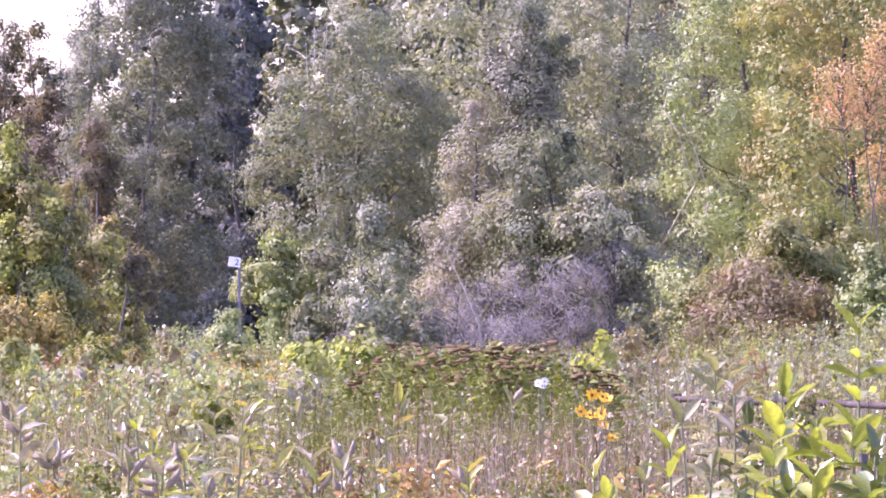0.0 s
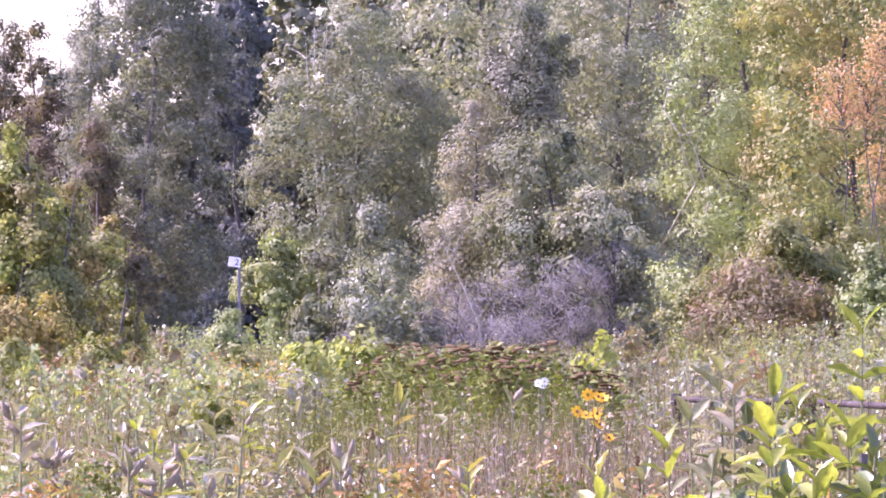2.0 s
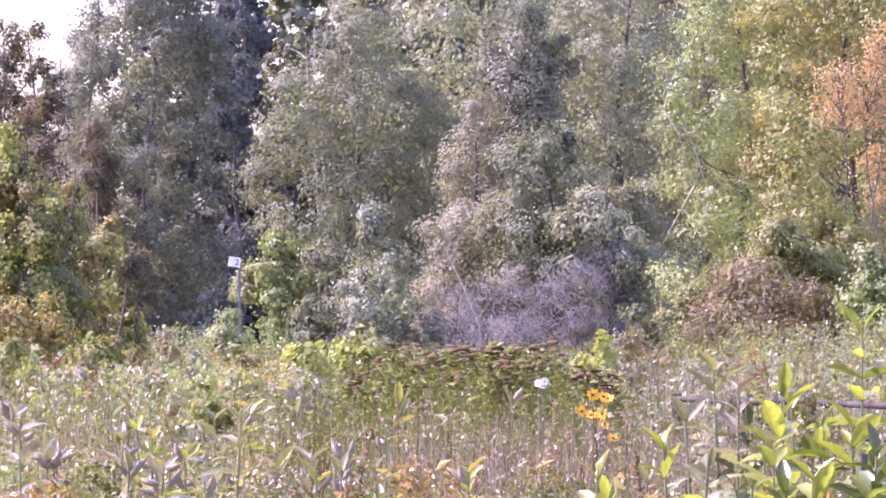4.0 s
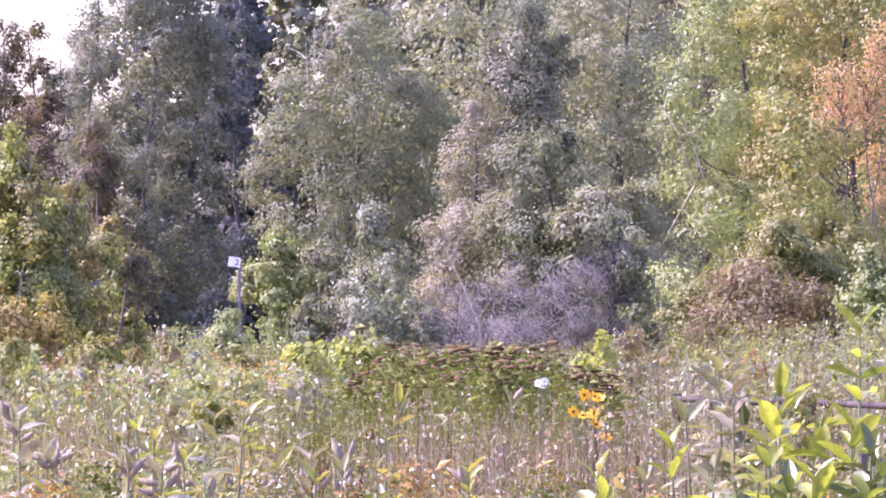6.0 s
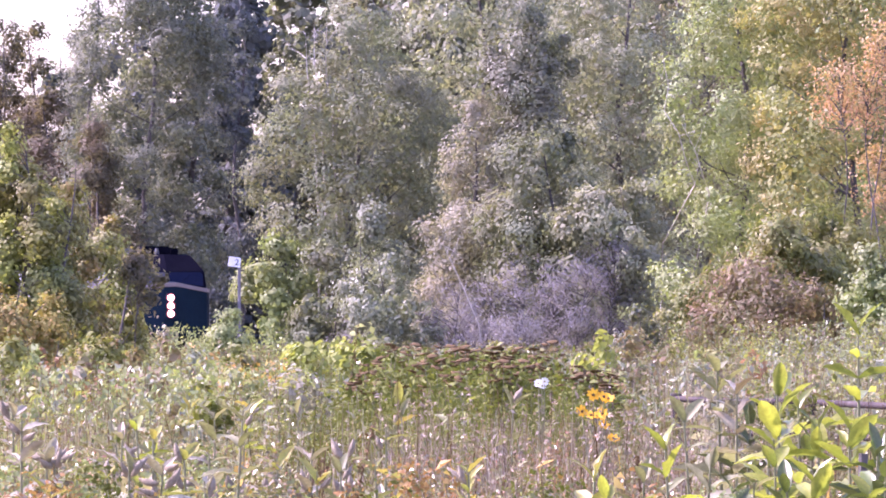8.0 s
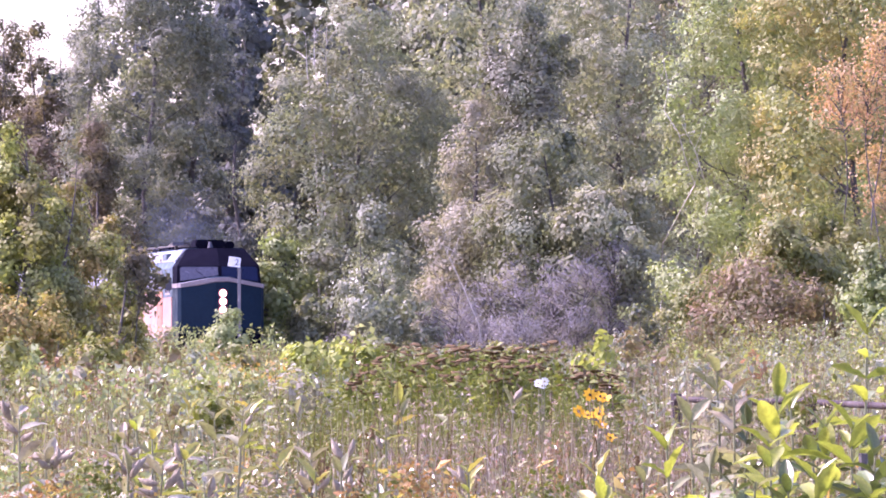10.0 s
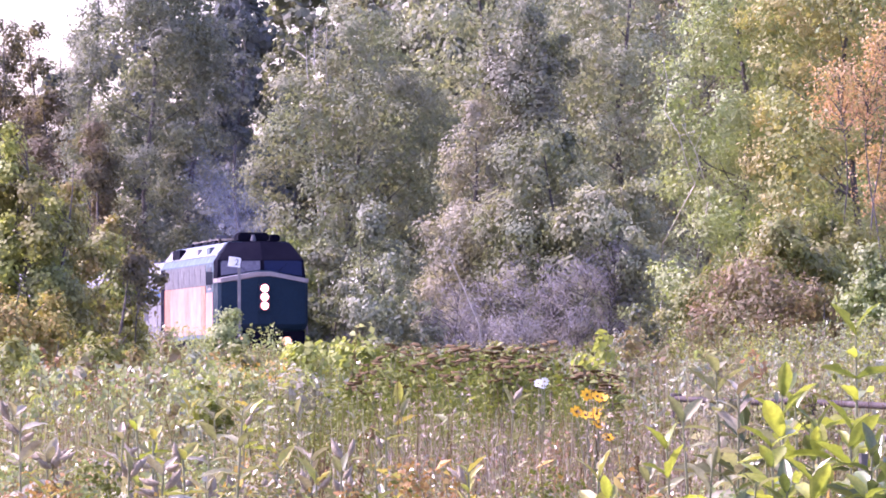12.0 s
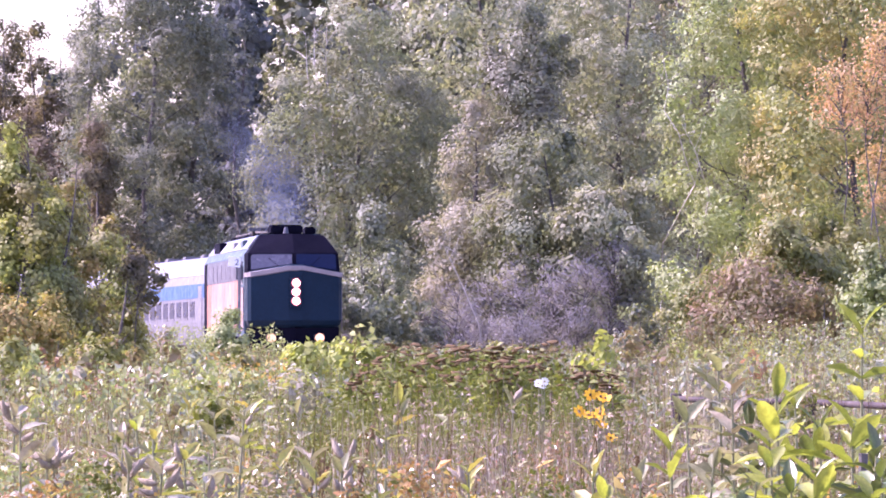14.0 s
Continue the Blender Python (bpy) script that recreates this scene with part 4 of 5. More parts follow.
def blades(name, base, height, per, width, leaf, label, seed, spread=0.05, lean=0.16, category="grass"):
    """Tufts of narrow upright blades or stalks."""
    rng = np.random.default_rng(seed)
    b = np.repeat(base, per, 0)
    n = len(b)
    b = b + np.concatenate([rng.normal(size=(n, 2)) * spread, np.zeros((n, 1))], 1)
    h = (height * rng.uniform(0.5, 1.25, n))[:, None]
    t = rng.normal(size=(n, 2)) * lean
    mid = b + np.concatenate([t * h * 0.35, h * 0.6], 1)
    top = b + np.concatenate([t * h, h * 0.98], 1)
    an = rng.uniform(0, math.pi, n)
    o = np.stack([np.cos(an), np.sin(an), np.zeros(n)], 1) * width
    v = np.stack([b - o, b + o, mid + o * 0.8, mid - o * 0.8, top + o * 0.25, top - o * 0.25], 1).reshape(-1, 3)
    i = np.arange(n)[:, None] * 6
    q = np.concatenate([i + np.array([[0, 1, 2, 3]]), i + np.array([[3, 2, 4, 5]])], 0)
    ob = part_mesh(name, quads_mesh(name, v, q), M[leaf])
    return tagged(ob, label, category, kind="stuff")


R = np.random.default_rng(77)
off_stand = lambda x, y: ~((np.abs(x - 0.1) < 1.25) & (y > 50) & (y < 76))   # room for the brown-headed stand
leafy_weeds("meadow_weeds", scatter(R, 2300, 105, 255), 0.98, 26, 0.095, "weed", "tall leafy weeds, green going yellow", 1, 0.16, (0.45, 1.3))
leafy_weeds("meadow_weeds", scatter(R, 1150, 52, 108, keep=off_stand), 1.0, 64, 0.046, "weed", "tall leafy weeds, green going yellow", 24, 0.14, (0.45, 1.3), 0.4)
blades("brown_stalks", scatter(R, 620, 44, 150, keep=off_stand), 1.12, 5, 0.0045, "brown", "dead brown weed stalks", 25, 0.06, 0.09)
leafy_weeds("fresh_weeds", scatter(R, 900, 60, 255, keep=off_stand), 1.08, 24, 0.075, "fresh", "fresh yellow-green leafy weeds", 23, 0.14, (0.5, 1.25))
leafy_weeds("pale_weeds", scatter(R, 1300, 60, 255, keep=off_stand), 1.08, 22, 0.085, "silver", "pale grey-green leafy weeds", 7, 0.14, (0.5, 1.3))
leafy_weeds("red_weeds", patch(R, 260, -4.4, -2.6, 80, 125), 1.0, 22, 0.07, "red", "low weeds turned red and pink", 8, 0.14)
leafy_weeds("red_weeds", patch(R, 220, -2.6, 0.9, 42, 60), 0.75, 18, 0.05, "red", "low weeds turned red and pink", 9, 0.14)
leafy_weeds("green_weeds", patch(R, 260, -3.6, -1.2, 68, 100), 1.15, 30, 0.08, "lime", "fresh green leafy weeds", 15, 0.16, (0.5, 1.2))
leafy_weeds("feathery_weeds", patch(R, 300, -1.15, 1.15, 52, 60), 1.12, 90, 0.045, "fern", "olive-green feathery weeds in a thick stand", 16, 0.12, (0.7, 1.15), 0.3)
leafy_weeds("green_weeds", patch(R, 240, 1.5, 4.5, 80, 130), 1.2, 26, 0.085, "weed", "leafy weeds in a thick stand", 17, 0.16, (0.5, 1.25))
leafy_weeds("yellow_weeds", patch(R, 40, -2.6, -1.7, 92, 104), 1.35, 26, 0.07, "gold", "weeds in yellow bloom", 18, 0.12, (0.7, 1.1))
leafy_weeds("bank_weeds", scatter(R, 1900, 200, 262, keep=lambda x, y: (x > -8.5)), 1.3, 30, 0.11, "weed", "tall weeds along the railway bank", 4, 0.25)
leafy_weeds("bank_weeds", patch(R, 220, -9.5, -4.0, 205, 235), 1.75, 36, 0.11, "lime", "tall fresh green weeds along the railway bank", 5, 0.25, (0.5, 1.2))
leafy_weeds("bank_weeds", patch(R, 300, 4.6, 13.5, 175, 225), 1.9, 34, 0.10, "weed", "tall pale weeds before the bushes", 6, 0.25, (0.5, 1.2))
leafy_weeds("bank_weeds", patch(R, 190, 5.0, 13.5, 165, 215), 1.75, 34, 0.10, "fresh", "tall fresh yellow-green weeds before the bushes", 26, 0.25, (0.5, 1.2))
leafy_weeds("bank_weeds", patch(R, 240, 6.0, 13.5, 160, 212), 1.7, 34, 0.09, "silver", "tall pale grey-green weeds before the bushes", 27, 0.25, (0.5, 1.2))
blades("meadow_grass", scatter(R, 3000, 46, 250, keep=off_stand), 0.8, 9, 0.006, "grass", "long meadow grass, green and dry", 2)
blades("dry_stalks", scatter(R, 1500, 46, 150, keep=off_stand), 0.95, 6, 0.005, "straw", "dry grey-brown flower stalks", 3, lean=0.1)
blades("brown_stalks", patch(R, 120, -0.8, 1.6, 41, 52), 0.98, 5, 0.003, "brown", "dead brown weed stalks", 28, 0.07, 0.13)
blades("dry_stalks", patch(R, 210, -0.6, 1.6, 42, 52), 0.98, 5, 0.0032, "lilac", "dense stand of dry lilac-grey stalks", 10, 0.07, 0.13)
leafy_weeds("dry_seed_weeds", patch(R, 260, -0.6, 1.6, 42, 52), 1.06, 26, 0.03, "lilac", "dry grey weeds with small seed heads", 19, 0.05, (0.6, 1.25), 0.4)
leafy_weeds("dry_seed_weeds", patch(R, 220, 1.0, 4.0, 58, 95), 1.15, 26, 0.04, "straw", "dry grey weeds with small seed heads", 20, 0.06, (0.6, 1.25), 0.4)
leafy_weeds("rusty_weeds", patch(R, 60, 0.35, 0.75, 43, 47), 0.95, 24, 0.03, "red", "dry rust-red weeds", 21, 0.06, (0.7, 1.2), 0.4)
blades("dry_stalks", patch(R, 90, 1.2, 3.4, 60, 90), 1.2, 6, 0.005, "lilac", "dense stand of dry lilac-grey stalks", 11, 0.08, 0.08)
leafy_weeds("low_weeds", scatter(R, 1000, 34, 48, 0.3), 0.8, 46, 0.03, "weed", "low leafy weeds at the meadow's near edge", 12, 0.13, (0.5, 1.2))
leafy_weeds("fine_weeds", scatter(R, 900, 38, 76, 0.3, keep=off_stand), 1.0, 60, 0.03, "weed", "fine-leaved weeds, yellow-green in the sun", 22, 0.10, (0.5, 1.2), 0.5)
leafy_weeds("yellow_leaves", scatter(R, 170, 33, 46, 0.3), 0.8, 8, 0.08, "gold", "withered yellow and orange leaves on weeds", 13, 0.14)
blades("near_grass", scatter(R, 420, 34, 46, 0.3), 0.7, 7, 0.003, "lilac", "dry grass at the meadow's near edge", 14, 0.05, 0.14)

# clumps of single leafy weeds that stand out of the cover
CLUMP_TONES = {"weed": "leafy weed clump, dull green", "lime": "leafy weed clump, fresh green", "silver": "leafy weed clump, pale grey-green", "red": "leafy weed clump turned rust-red",
               "yellow": "leafy weed clump turning yellow", "fern": "feathery weed clump, olive green", "mauve": "withered weed clump, brown-grey",
               "rust": "fine-leaved weed clump turned rust-brown", "russet": "withered weed clump, rusty brown", "shrub": "bushy weed clump, deep green", "young": "bushy weed clump, green turning rust"}


def near_clump(x, y, h, r, leaf, seed):
    """Fine-leaved bushy weed at the meadow's near edge."""
    return tree("weed_clump", x, y, ground_z(x, y) - 0.02, h, r, leaf, "dome", seed, CLUMP_TONES[leaf], 0.3, leaf_size=0.026, clumps=90, per=18, spread=0.085, gap=0.6,
                bark="stem", trunk_r=0.008, category="weed", group="weed clumps", limbs=0, core=0)


def weed_clump(x, y, h, r, leaf, seed):
    k = min(1.0, max(0.55, y / 110.0))
    return tree("weed_clump", x, y, ground_z(x, y) - 0.02, h, r, leaf, "dome", seed, CLUMP_TONES[leaf], 0.08, leaf_size=0.085 * k, clumps=int(34 * max(1, r / 0.3) ** 1.5), per=17, spread=0.10 * k + 0.02, gap=0.2,
                bark="stem", trunk_r=0.012, category="weed", group="weed clumps", limbs=0, core=3)


for i in range(76):
    y = 48 * (215 / 48) ** R.uniform(0, 1)
    x = R.uniform(-1, 1) * (y * 0.0525 + 0.3)
    if 50 < y < 75 and -1.2 < x < 1.4:
        continue
    tone = R.choice(["weed", "lime", "silver", "red", "yellow", "fern", "mauve", "weed", "silver"])
    weed_clump(x, y, R.uniform(0.95, 1.3) + 0.002 * y, R.uniform(0.22, 0.42), str(tone), 1000 + i)
for i in range(50):
    y = R.uniform(70, 205)
    x = R.uniform(-1, 0.25 if i % 3 else 1) * (y * 0.0525 + 0.3)
    tone = R.choice(["shrub", "young", "fern", "shrub", "young", "russet", "mauve", "lime"])
    weed_clump(x, y, R.uniform(1.05, 1.4) + 0.002 * y, R.uniform(0.4, 0.75), str(tone), 1400 + i)
for i, (x, y, h, r, tone) in enumerate(((-1.62, 33.6, 1.08, 0.17, "rust"), (-1.22, 33.4, 1.02, 0.14, "rust"), (-0.98, 33.2, 0.98, 0.12, "yellow"), (-0.55, 33.8, 1.05, 0.15, "rust"), (-0.28, 33.6, 1.04, 0.14, "rust"),
                                        (0.25, 34.0, 0.98, 0.13, "yellow"), (1.05, 33.4, 0.98, 0.13, "lime"), (-1.75, 35.5, 1.15, 0.16, "lime"), (-1.05, 37, 1.08, 0.15, "lime"), (0.45, 36, 1.0, 0.13, "rust"),
                                        (-1.45, 33.0, 0.98, 0.14, "rust"), (0.0, 33.2, 0.95, 0.14, "rust"), (-0.75, 33.2, 0.98, 0.13, "yellow"),
                                        (-1.72, 33.3, 1.10, 0.19, "rust"), (-1.32, 33.5, 1.08, 0.17, "rust"), (-1.12, 33.1, 1.06, 0.16, "rust"), (-0.66, 33.5, 1.08, 0.17, "rust"), (-0.42, 33.2, 1.06, 0.16, "rust"),
                                        (-1.5, 35.6, 1.16, 0.18, "rust"), (-0.9, 35.8, 1.12, 0.18, "rust"), (-0.12, 34.6, 1.08, 0.17, "rust"), (0.35, 33.4, 1.02, 0.15, "rust"), (0.85, 34.2, 1.04, 0.16, "rust"))):
    near_clump(x, y - 0.9, h + 0.04, r * 1.15, ("rust", "weed", "rust", "lime", "fern")[i % 5] if tone == "rust" else tone, 1200 + i)

# stand of brown-headed flower plants


def flower_head(parent, x, y, z, r, mat, rng):
    """Flat-topped cluster of withered florets."""
    v, q = [], []
    sx, sy = rng.normal(size=2) * 0.16
    for i in range(4):
        for k in range(10):
            an = 2 * math.pi * k / 10
            rr = r * (0.05, 0.5, 1.0, 0.3)[i] * rng.uniform(0.7, 1.25)
            v.append((x + math.cos(an) * rr, y + math.sin(an) * rr, z + (0.004, 0.003, -0.002, -0.008)[i] + (math.cos(an) * sx + math.sin(an) * sy) * rr + rng.uniform(-0.005, 0.005)))
    for i in range(3):
        for k in range(10):
            q.append((i * 10 + k, i * 10 + (k + 1) % 10, (i + 1) * 10 + (k + 1) % 10, (i + 1) * 10 + k))
    part_mesh("flower_head", quads_mesh("flower_head", v, q), mat, parent, "flat brown withered flower head")


def brown_plant(x, y, h, seed):
    rng = np.random.default_rng(seed)
    root = thing("flowering_weed", pose(x, y, ground_z(x, y)), "tall green weed with flat brown withered heads", "weed", "stand of brown-headed weeds")
    chunks, pts = [], []
    heads = []
    for k in range(4):
        dx, dy, hh = rng.normal() * 0.10, rng.normal() * 0.10, h * rng.uniform(0.86, 1.03)
        chunks.append(tube([(dx * 0.2, dy * 0.2, 0), (dx * 0.6, dy * 0.6, hh * 0.6), (dx, dy, hh)], [0.008, 0.006, 0.003], 4))
        heads.append((dx, dy, hh))
        f = rng.uniform(0.35, 0.97, 130)
        o = rng.normal(size=(130, 2)) * 0.09
        pts.append(np.stack([dx * f + o[:, 0], dy * f + o[:, 1], hh * f * 1.01], 1))
    part_mesh("stem", quads_mesh("stem", *join(chunks)), M["stem"], root)
    part_mesh("foliage", quads_mesh("foliage", *leaf_cloud(np.concatenate(pts), 0.07, rng, 0.4, 0.35)), M["fern"], root, "feathery olive-green leaves")
    for dx, dy, hh in heads:
        flower_head(root, dx, dy, hh, rng.uniform(0.035, 0.065), M["head"], rng)
        for k in range(2):
            a = rng.uniform(0, 6.28)
            flower_head(root, dx + 0.07 * math.cos(a), dy + 0.07 * math.sin(a), hh - rng.uniform(0.01, 0.05), rng.uniform(0.018, 0.035), M["head"], rng)
    return root


STAND = [brown_plant(0, 64, 1.5, 900 + i) for i in range(4)]
for i in range(4):
    STAND[i].matrix_basis = pose(-0.4 + i * 0.42, 66 + i * 0.7, ground_z(0, 66), 0, 0, i * 40)
for i in range(46):
    rr = math.sqrt(R.uniform(0, 1))
    aa = R.uniform(0, 2 * math.pi)
    bx, by = 0.25 + math.cos(aa) * rr * 1.15, 67 + math.sin(aa) * rr * 6
    c_ = copy_thing(STAND[i % 4], pose(bx, by, ground_z(bx, by) - 0.26 * ((bx - 0.3) / 1.1) ** 2 - 0.05 * (66 - by) / 7 - R.uniform(0, 0.1), R.uniform(-3, 3), R.uniform(-3, 3), R.uniform(0, 360)))

# milkweed and other near plants


def blade_mesh(name, length, width, droop, cup, seed):
    """Broad pointed leaf with a folded midrib and a drooping tip, lying along +Y."""
    rng = np.random.default_rng(seed)
    n = 8
    v, q = [], []
    for i in range(n + 1):
        f = i / n
        w = width * 0.5 * math.sin(math.pi * min(1, f * 0.93 + 0.06)) ** 0.75
        y = length * f
        z = -droop * f * f * length
        wob = rng.normal() * 0.004
        v += [(-w, y, z + cup * w + wob), (-w * 0.5, y, z + cup * w * 0.35), (0, y, z), (w * 0.5, y, z + cup * w * 0.35), (w, y, z + cup * w - wob)]
    for i in range(n):
        for k in range(4):
            q.append((i * 5 + k, i * 5 + k + 1, (i + 1) * 5 + k + 1, (i + 1) * 5 + k))
    return quads_mesh(name, v, q)


def pod_mesh():
    """Spindle-shaped seed pod with a curved beak."""
    pts, rad = [], []
    for i in range(9):
        f = i / 8
        pts.append((0.012 * math.sin(f * 2.4), 0, 0.105 * f))
        rad.append(0.0015 + 0.0155 * math.sin(math.pi * f ** 0.8) ** 0.9)
    return quads_mesh("pod", *tube(pts, rad, 8))


LEAVES = {}
for tone in ("milk_bright", "milk_grey", "milk_yellow", "milk_wither", "milk_shaded"):
    LEAVES[tone] = [blade_mesh("leaf", 0.20, 0.074, 0.25, 0.5, 1), blade_mesh("leaf", 0.19, 0.068, 0.05, 0.75, 2), blade_mesh("leaf", 0.18, 0.054, 0.5, 0.35, 3)]
    for me_ in LEAVES[tone]:
        me_.materials.append(M[tone])
POD = pod_mesh()
POD.materials.append(M["pod"])


def milkweed(x, y, h, pairs, size, tone, pods, seed, start=0.45, label=""):
    """Upright stem, paired broad leaves, and seed pods near the top."""
    rng = random.Random(seed)
    root = thing("milkweed", pose(x, y, ground_z(x, y)), label or "upright milkweed with broad pale green leaves", "milkweed", "milkweed plants")
    bend = rng.uniform(-0.05, 0.05)
    v, q = tube([(bend * f * f, 0, h * f) for f in (0, 0.25, 0.5, 0.75, 1.0)], [0.008, 0.008, 0.007, 0.006, 0.004], 6)
    part_mesh("stem", quads_mesh("stem", v, q), M["stem"], root, smooth=True)
    turn = rng.uniform(0, 180)
    for i in range(pairs):
        f = start + (1 - start) * (i + 0.6) / pairs
        turn += 90 + rng.uniform(-22, 22)
        for s in (0, 180):
            me_ = rng.choice(LEAVES[tone])
            o = new("leaf", me_)
            o.parent = root
            k = size * rng.uniform(0.75, 1.15) * (1.05 - 0.35 * max(0, f - 0.8) / 0.2)
            lift = 8 + 60 * max(0, (f - 0.7) / 0.3) + rng.uniform(-25, 18)
            o.matrix_basis = pose(bend * f * f, 0, h * f, 0, 0, turn + s) @ pose(0, 0, 0, lift, rng.uniform(-25, 25), 0) @ Matrix.Diagonal((k, k, k, 1))
    for i in range(pods):
        f = rng.uniform(0.8, 1.0)
        o = new("seed_pod", POD)
        o.parent = root
        k = rng.uniform(0.7, 1.1)
        o.matrix_basis = pose(bend * f * f, 0, h * f, 0, 0, rng.uniform(0, 360)) @ pose(0.012, 0, 0, rng.uniform(-25, 25), rng.uniform(5, 75), 0) @ Matrix.Diagonal((k, k, k, 1))
        tagged(o, "grey-violet spindle-shaped seed pod")
    return root


NEAR = []
PODDED = "withering milkweed with grey-violet seed pods"
# x, y, height, leaf pairs, pods, leaf tone
for i, (x, y, h, pairs, pods, tone) in enumerate((
        (-1.70, 34.0, 1.26, 5, 3, "milk_wither"), (-1.60, 34.6, 1.12, 5, 2, "milk_wither"), (-1.33, 34.0, 1.22, 6, 3, "milk_wither"), (-1.40, 35.0, 1.06, 4, 2, "milk_yellow"),
        (-1.16, 33.8, 1.08, 5, 4, "milk_wither"), (-1.02, 34.5, 1.15, 4, 3, "milk_yellow"), (-0.85, 34.0, 1.30, 6, 0, "milk_grey"), (-0.90, 33.5, 1.02, 4, 3, "milk_wither"),
        (-0.52, 34.2, 1.05, 4, 3, "milk_yellow"), (-0.40, 35.2, 1.08, 4, 1, "milk_grey"), (-0.20, 34.5, 0.95, 4, 0, "milk_yellow"), (-1.55, 33.2, 1.00, 4, 0, "milk_yellow"),
        (-0.60, 36.0, 1.12, 4, 2, "milk_wither"), (-1.85, 36.5, 1.30, 5, 2, "milk_wither"), (-1.25, 36.5, 1.20, 5, 1, "milk_yellow"), (0.10, 34.0, 0.92, 4, 0, "milk_yellow"))):
    NEAR.append(milkweed(x, y, h, pairs, 0.8, tone, pods, 50 + i, 0.5, PODDED if pods else ""))
EXTRA = random.Random(8)
for i in range(18):
    x, y = -1.85 + i * 0.098 + EXTRA.uniform(-0.05, 0.05), EXTRA.uniform(33.0, 36.4)
    pods = EXTRA.choice((0, 2, 3, 4))
    NEAR.append(milkweed(x, y, EXTRA.uniform(0.92, 1.16), EXTRA.choice((3, 4, 5)), EXTRA.uniform(0.6, 0.85), EXTRA.choice(("milk_wither", "milk_wither", "milk_grey", "milk_yellow")), pods, 700 + i, 0.55, PODDED if pods else ""))
FAR_MILK = []
for i in range(34):
    x, y = R.uniform(-1.0, 0.0), R.uniform(38, 62)
    x = x * 0.0525 * y * 1.05 + (0.2 if i % 5 else R.uniform(0, 2.2))
    tone = ("milk_grey", "milk_grey", "milk_yellow", "milk_bright")[i % 4]
    FAR_MILK.append(milkweed(x, y, R.uniform(0.95, 1.25), int(R.integers(4, 7)), R.uniform(0.75, 1.0), tone, int(R.integers(0, 5)) // 3, 130 + i, 0.45, ""))
# right-hand clump; the darkest plants paint the shade between the bright ones
for i, (x, y, h, pairs, size, tone) in enumerate((
        (1.37, 34.0, 1.36, 9, 1.12, "milk_bright"), (1.70, 34.4, 1.60, 10, 1.08, "milk_bright"), (1.20, 36.0, 1.46, 9, 1.0, "milk_grey"), (1.24, 35.8, 1.36, 9, 1.0, "milk_wither"), (1.27, 35.9, 1.22, 9, 1.0, "milk_shaded"), (0.92, 33.6, 1.16, 6, 0.95, "milk_bright"),
        (0.58, 33.4, 1.05, 5, 1.1, "milk_yellow"), (1.32, 33.2, 1.16, 8, 1.05, "milk_bright"), (1.62, 33.4, 1.22, 9, 1.05, "milk_bright"), (1.06, 35.5, 1.26, 6, 0.85, "milk_grey"),
        (1.50, 35.4, 1.30, 7, 0.95, "milk_bright"), (0.68, 33.0, 0.98, 5, 0.8, "milk_bright"), (1.45, 32.8, 1.02, 8, 1.05, "milk_bright"), (1.18, 33.0, 1.00, 6, 0.9, "milk_grey"),
        (1.72, 32.9, 1.05, 6, 1.0, "milk_shaded"), (1.66, 33.0, 1.12, 9, 1.0, "milk_shaded"), (1.36, 33.0, 0.98, 8, 1.0, "milk_shaded"), (1.52, 34.2, 1.16, 9, 0.95, "milk_shaded"), (1.73, 33.6, 1.14, 9, 1.0, "milk_shaded"), (1.16, 33.4, 0.98, 7, 0.95, "milk_shaded"), (1.55, 34.0, 1.20, 8, 1.05, "milk_bright"), (1.28, 33.7, 1.08, 7, 1.0, "milk_bright"), (1.40, 34.6, 1.24, 7, 0.9, "milk_grey"), (1.60, 32.6, 0.96, 7, 1.0, "milk_bright"), (1.05, 34.4, 1.08, 6, 0.9, "milk_grey"), (0.80, 35.0, 1.02, 5, 0.8, "milk_grey"))):
    NEAR.append(milkweed(x, y, h, pairs, size, tone, 0, 80 + i, 0.45, {"milk_bright": "leafy milkweed, bright yellow-green in the sun", "milk_shaded": "leafy milkweed, dark green for the shade within the clump"}.get(tone, "")))
stake = thing("stake", pose(1.635, 33.3, ground_z(1.635, 33.3)), "weathered dark grey wooden stake among milkweeds", "stake")
part("shaft", cyl((0, 0, -0.1), (0.02, 0, 1.1), 0.022, 0.018, 9), M["bark"], stake)


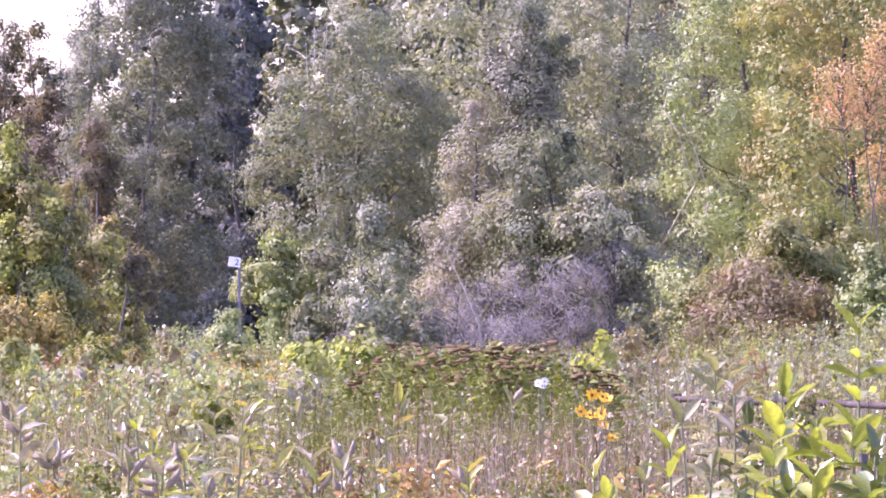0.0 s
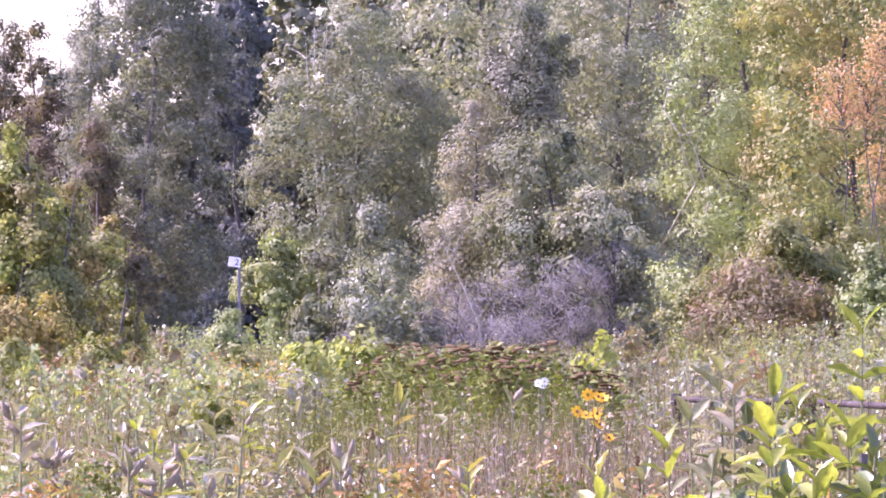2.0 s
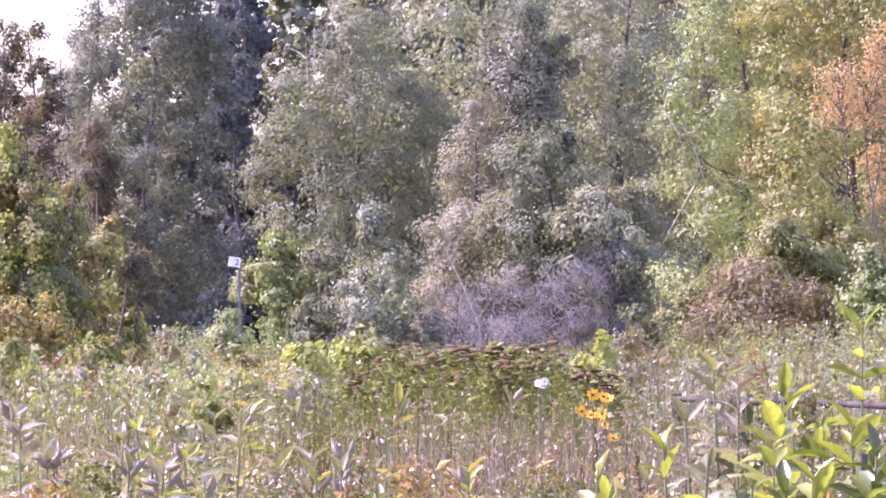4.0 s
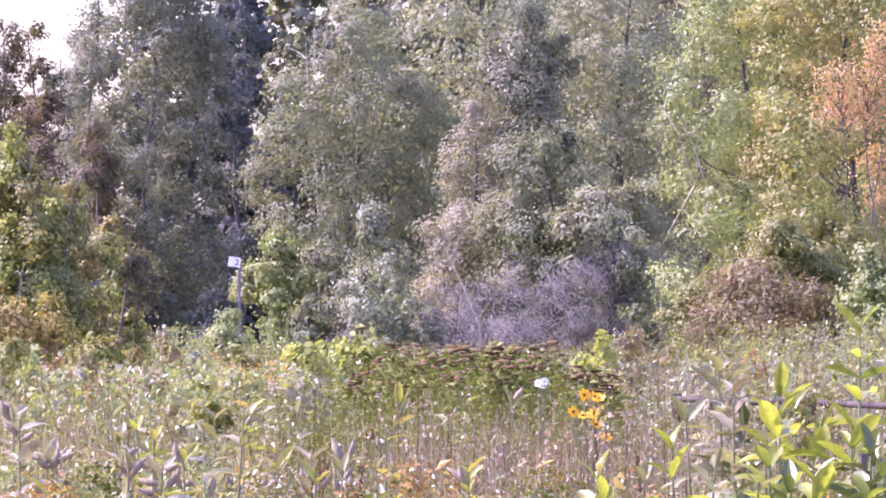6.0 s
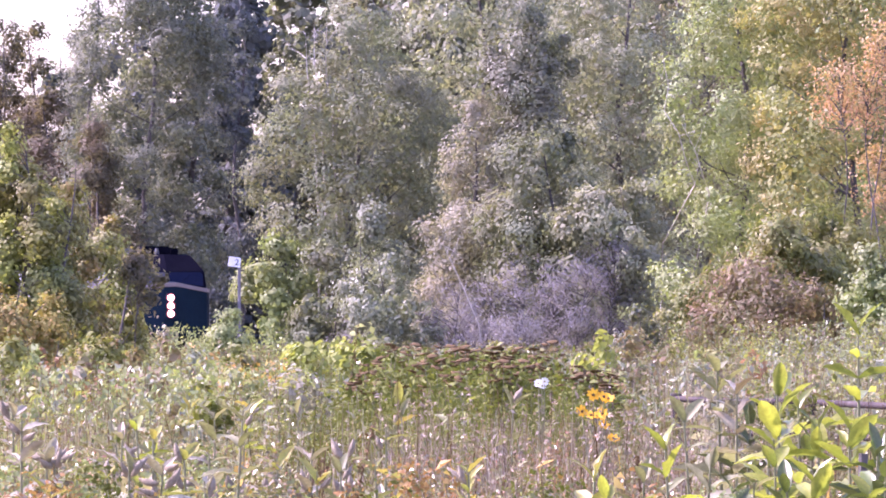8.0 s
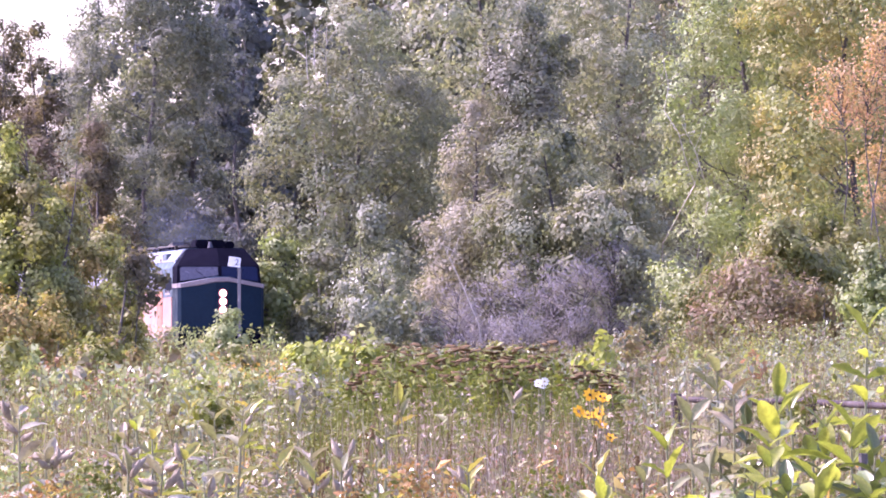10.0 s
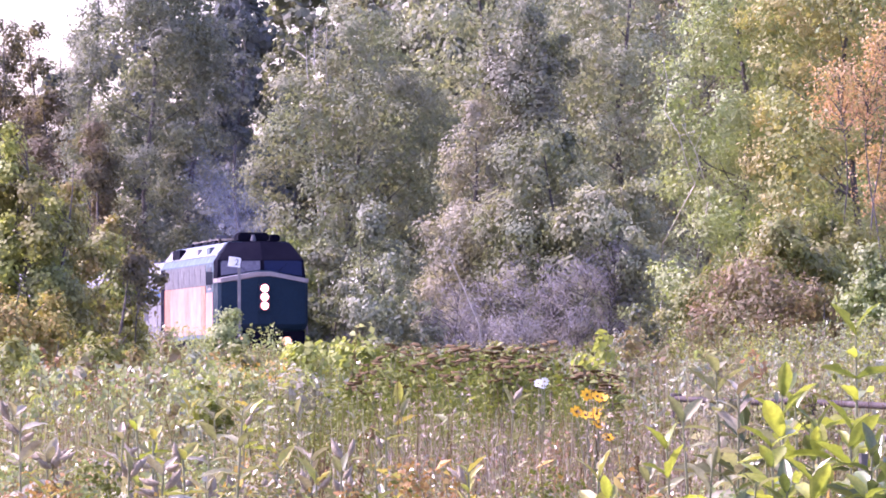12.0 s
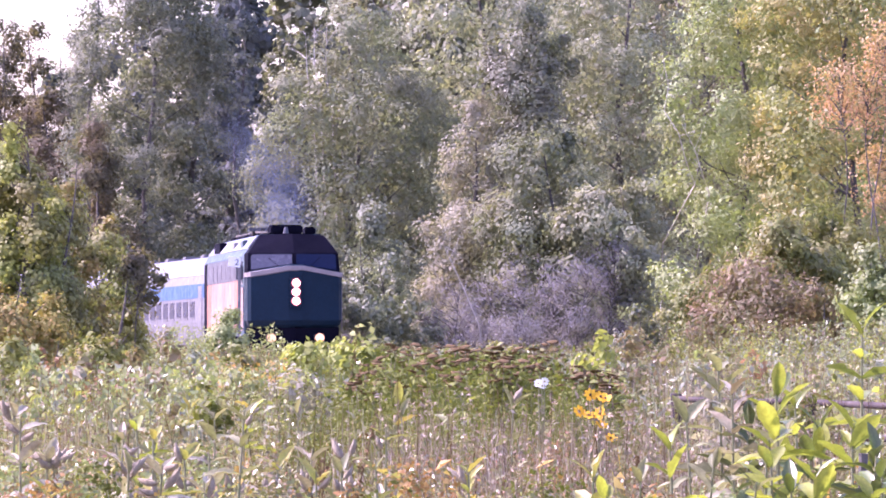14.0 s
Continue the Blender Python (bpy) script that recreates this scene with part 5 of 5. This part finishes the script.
def petal_flower(name, x, y, heads, mat, label, h, seed, petals=8, r=0.035):
    """Thin branching stem that bears open flowers."""
    rng = random.Random(seed)
    root = thing(name, pose(x, y, ground_z(x, y)), label, "flower")
    chunks = []
    for hx, hz in heads:
        chunks.append(tube([(0, 0, 0), (hx * 0.2, 0, h * 0.6), (hx, 0, hz)], [0.006, 0.005, 0.003], 5))
    part_mesh("stem", quads_mesh("stem", *join(chunks)), M["stem"], root)
    for hx, hz in heads:
        bm = bmesh.new()
        for k in range(petals):
            an = 2 * math.pi * k / petals + rng.uniform(-0.2, 0.2)
            d, s = Vector((math.cos(an), math.sin(an), 0.15)), Vector((-math.sin(an), math.cos(an), 0))
            pts = [Vector((0, 0, 0)), d * r * 0.6 + s * r * 0.32, d * r * 1.05 + s * r * 0.12, d * r * 1.05 - s * r * 0.12, d * r * 0.6 - s * r * 0.32]
            bm.faces.new([bm.verts.new(p) for p in pts])
        o = part("blossom", bm, mat, root, "open blossom")
        o.matrix_basis = pose(hx, 0, hz, rng.uniform(35, 75), 0, rng.uniform(-30, 30))
        c = part("flower_centre", cyl((0, 0, -0.004), (0, 0, 0.008), r * 0.28, r * 0.18, 8), M["brown"] if name == "yellow_flower" else M["milk_yellow"], o)
    return root


YELLOW = petal_flower("yellow_flower", 0.80, 45.0, [(-0.02, 1.26), (0.035, 1.25), (0.06, 1.24), (-0.08, 1.17), (-0.03, 1.15), (0.03, 1.16), (0.04, 1.10), (0.09, 1.03)],
                      M["petal"], "golden-yellow daisy-like flowers on thin stems", 1.2, 5)
petal_flower("white_flower", 0.55, 47.0, [(-0.02, 1.31), (0.015, 1.32), (0.0, 1.295)], M["white_petal"], "white umbel flower on a thin stem", 1.2, 6, 9, 0.024)
NEAR.append(YELLOW)


def sapling(x, y, h, seed):
    return tree("sapling", x, y, ground_z(x, y), h, 0.26, "fresh", "round", seed, "leafy sapling with large fresh yellow-green leaves", 0.5, leaf_size=0.12, clumps=30, per=14, spread=0.11, gap=0.4,
                bark="stem", trunk_r=0.02, category="sapling", group="saplings", limbs=0, core=0)


for i, (x, y, h) in enumerate(((-1.72, 100, 1.60), (-1.38, 102, 1.58), (-0.95, 101, 1.78), (-1.55, 98, 1.55), (-1.1, 99, 1.70), (-0.8, 99, 1.62), (1.85, 98, 1.72))):
    sapling(x, y, h, 300 + i)

# thin dark seed spikes that stand out of the weeds
for i, (x, y, h, tilt) in enumerate(((-1.22, 97, 1.80, 8), (-0.62, 40, 1.2, 14), (-0.66, 41, 1.05, 5), (0.98, 38, 1.05, -6))):
    rng = np.random.default_rng(500 + i)
    root = thing("seed_spike", pose(x, y, ground_z(x, y), 0, tilt, 0), "thin dark seed spike on a bare stalk", "weed")
    part_mesh("stalk", quads_mesh("stalk", *tube([(0, 0, 0), (0.01, 0, h * 0.5), (0, 0, h)], [0.006, 0.005, 0.003], 5)), M["brown"], root)
    c = np.stack([rng.normal(size=60) * 0.012, rng.normal(size=60) * 0.012, h * rng.uniform(0.6, 1.0, 60)], 1)
    part_mesh("seeds", quads_mesh("seeds", *leaf_cloud(c, 0.025, rng, 0.4)), M["brown"], root)["kind"] = "stuff"

# ---------------------------------------------------------------- old fence in the weeds


def fence():
    a, b_ = Vector((1.85, 67.0, 0)), Vector((4.6, 57.0, 0))
    F = thing("timber_fence", pose(a.x, a.y, ground_z(a.x, a.y)), "low weathered two-rail timber fence, sunk in weeds", "fence")
    d = b_ - a
    n = 4
    for i in range(n):
        p = d * (i / (n - 1))
        part("post", cyl((p.x, p.y + 0.06, -0.3), (p.x, p.y + 0.06, 1.14), 0.05, 0.045, 9), M["old_wood"], F, "grey round post")
    for z in (0.86, 1.10):
        for i in range(n - 1):
            p, q = d * (i / (n - 1)), d * ((i + 1) / (n - 1))
            v_, q_ = tube([(p.x, p.y, z), ((p.x + q.x) / 2, (p.y + q.y) / 2, z - 0.015), (q.x, q.y, z + 0.01)], [0.024, 0.027, 0.022], 7)
            part_mesh("rail", quads_mesh("rail", v_, q_), M["old_wood"], F, "weathered grey-brown rail", True)


fence()

# ---------------------------------------------------------------- exhaust smoke
PUFFS = []
for i in range(13):
    rng = np.random.default_rng(700 + i)
    sg = 0.74 - 0.022 * i
    c = np.clip(rng.normal(size=(8000, 3)), -2, 2) * sg * np.array([1.0, 1.0, 0.9])
    lump = np.array([noise.noise(Vector(p) * 1.7 + Vector((i * 5.0, 0, 0))) for p in c])
    c = c[lump > -0.12]
    o = part_mesh("smoke_puff", quads_mesh("smoke_puff", *leaf_cloud(c, 0.0145, rng, 0.0, 1.0)), M["smoke"])
    PUFFS.append(tagged(o, "thin puff of bluish diesel exhaust smoke", "smoke", "exhaust smoke puffs"))


def motions():
    ts = [i * 0.5 for i in range(29)]
    walk(LOCO, [(t, car_pose(arc_at(t), LOCO_LEN)) for t in ts])
    walk(COACH_A, [(t, car_pose(arc_at(t) - LOCO_LEN - 0.4, COACH_LEN)) for t in ts])
    walk(COACH_B, [(t, car_pose(arc_at(t) - LOCO_LEN - COACH_LEN - 0.8, COACH_LEN)) for t in ts])
    # wheels roll with the way travelled
    for sets in (LOCO_WHEELS, WHEELS_A, WHEELS_B):
        for w, y, r in sets:
            walk(w, [(t * 0.1, pose(0, y, r, -math.degrees((arc_at(t * 0.1) - arc_at(0)) / r))) for t in range(141)])
    # smoke rides in the engine until it leaves the stack, then rises and drifts with the air
    for i, o in enumerate(PUFFS):
        te = 8.0 + i * 0.46
        rows = []
        for t in [k * 0.25 for k in range(57)]:
            m = car_pose(arc_at(min(t, te)), LOCO_LEN)
            q = m @ Vector((0.0, -7.0, 3.2))
            a = max(0.0, t - te)
            rise = min(a * 3.0, 1.1) + 0.78 * a
            drift = 0.62 * a + 0.25 * math.sin(i * 1.9) * min(1, a)
            if t > te:
                v = (on_line(arc_at(te) + 1) - on_line(arc_at(te))).normalized()
                q += v * 2.0 * (1 - math.exp(-a / 0.6))
            rows.append((t, pose(q.x + drift, q.y, q.z + rise, 0, 0, 8 * a)))
        walk(o, rows)
    # plants nod in the light wind
    for i, o in enumerate(NEAR + YOUNG_TREES):
        b = o.matrix_basis.copy()
        k = 0.2 if i < 34 else 1.5 if o == YELLOW else 0.35 if o in YOUNG_TREES else 0.75
        rows = []
        for n in range(57):
            t = n * 0.25
            s = 0.6 * math.sin(t * 1.7 + i * 1.7) + 0.5 * math.sin(t * 4.1 + i * 2.3) + 0.25 * math.sin(t * 7.3 + i)
            rows.append((t, b @ pose(0, 0, 0, 0.4 * k * math.sin(t * 2.2 + i), k * s, 0)))
        walk(o, rows)


motions()
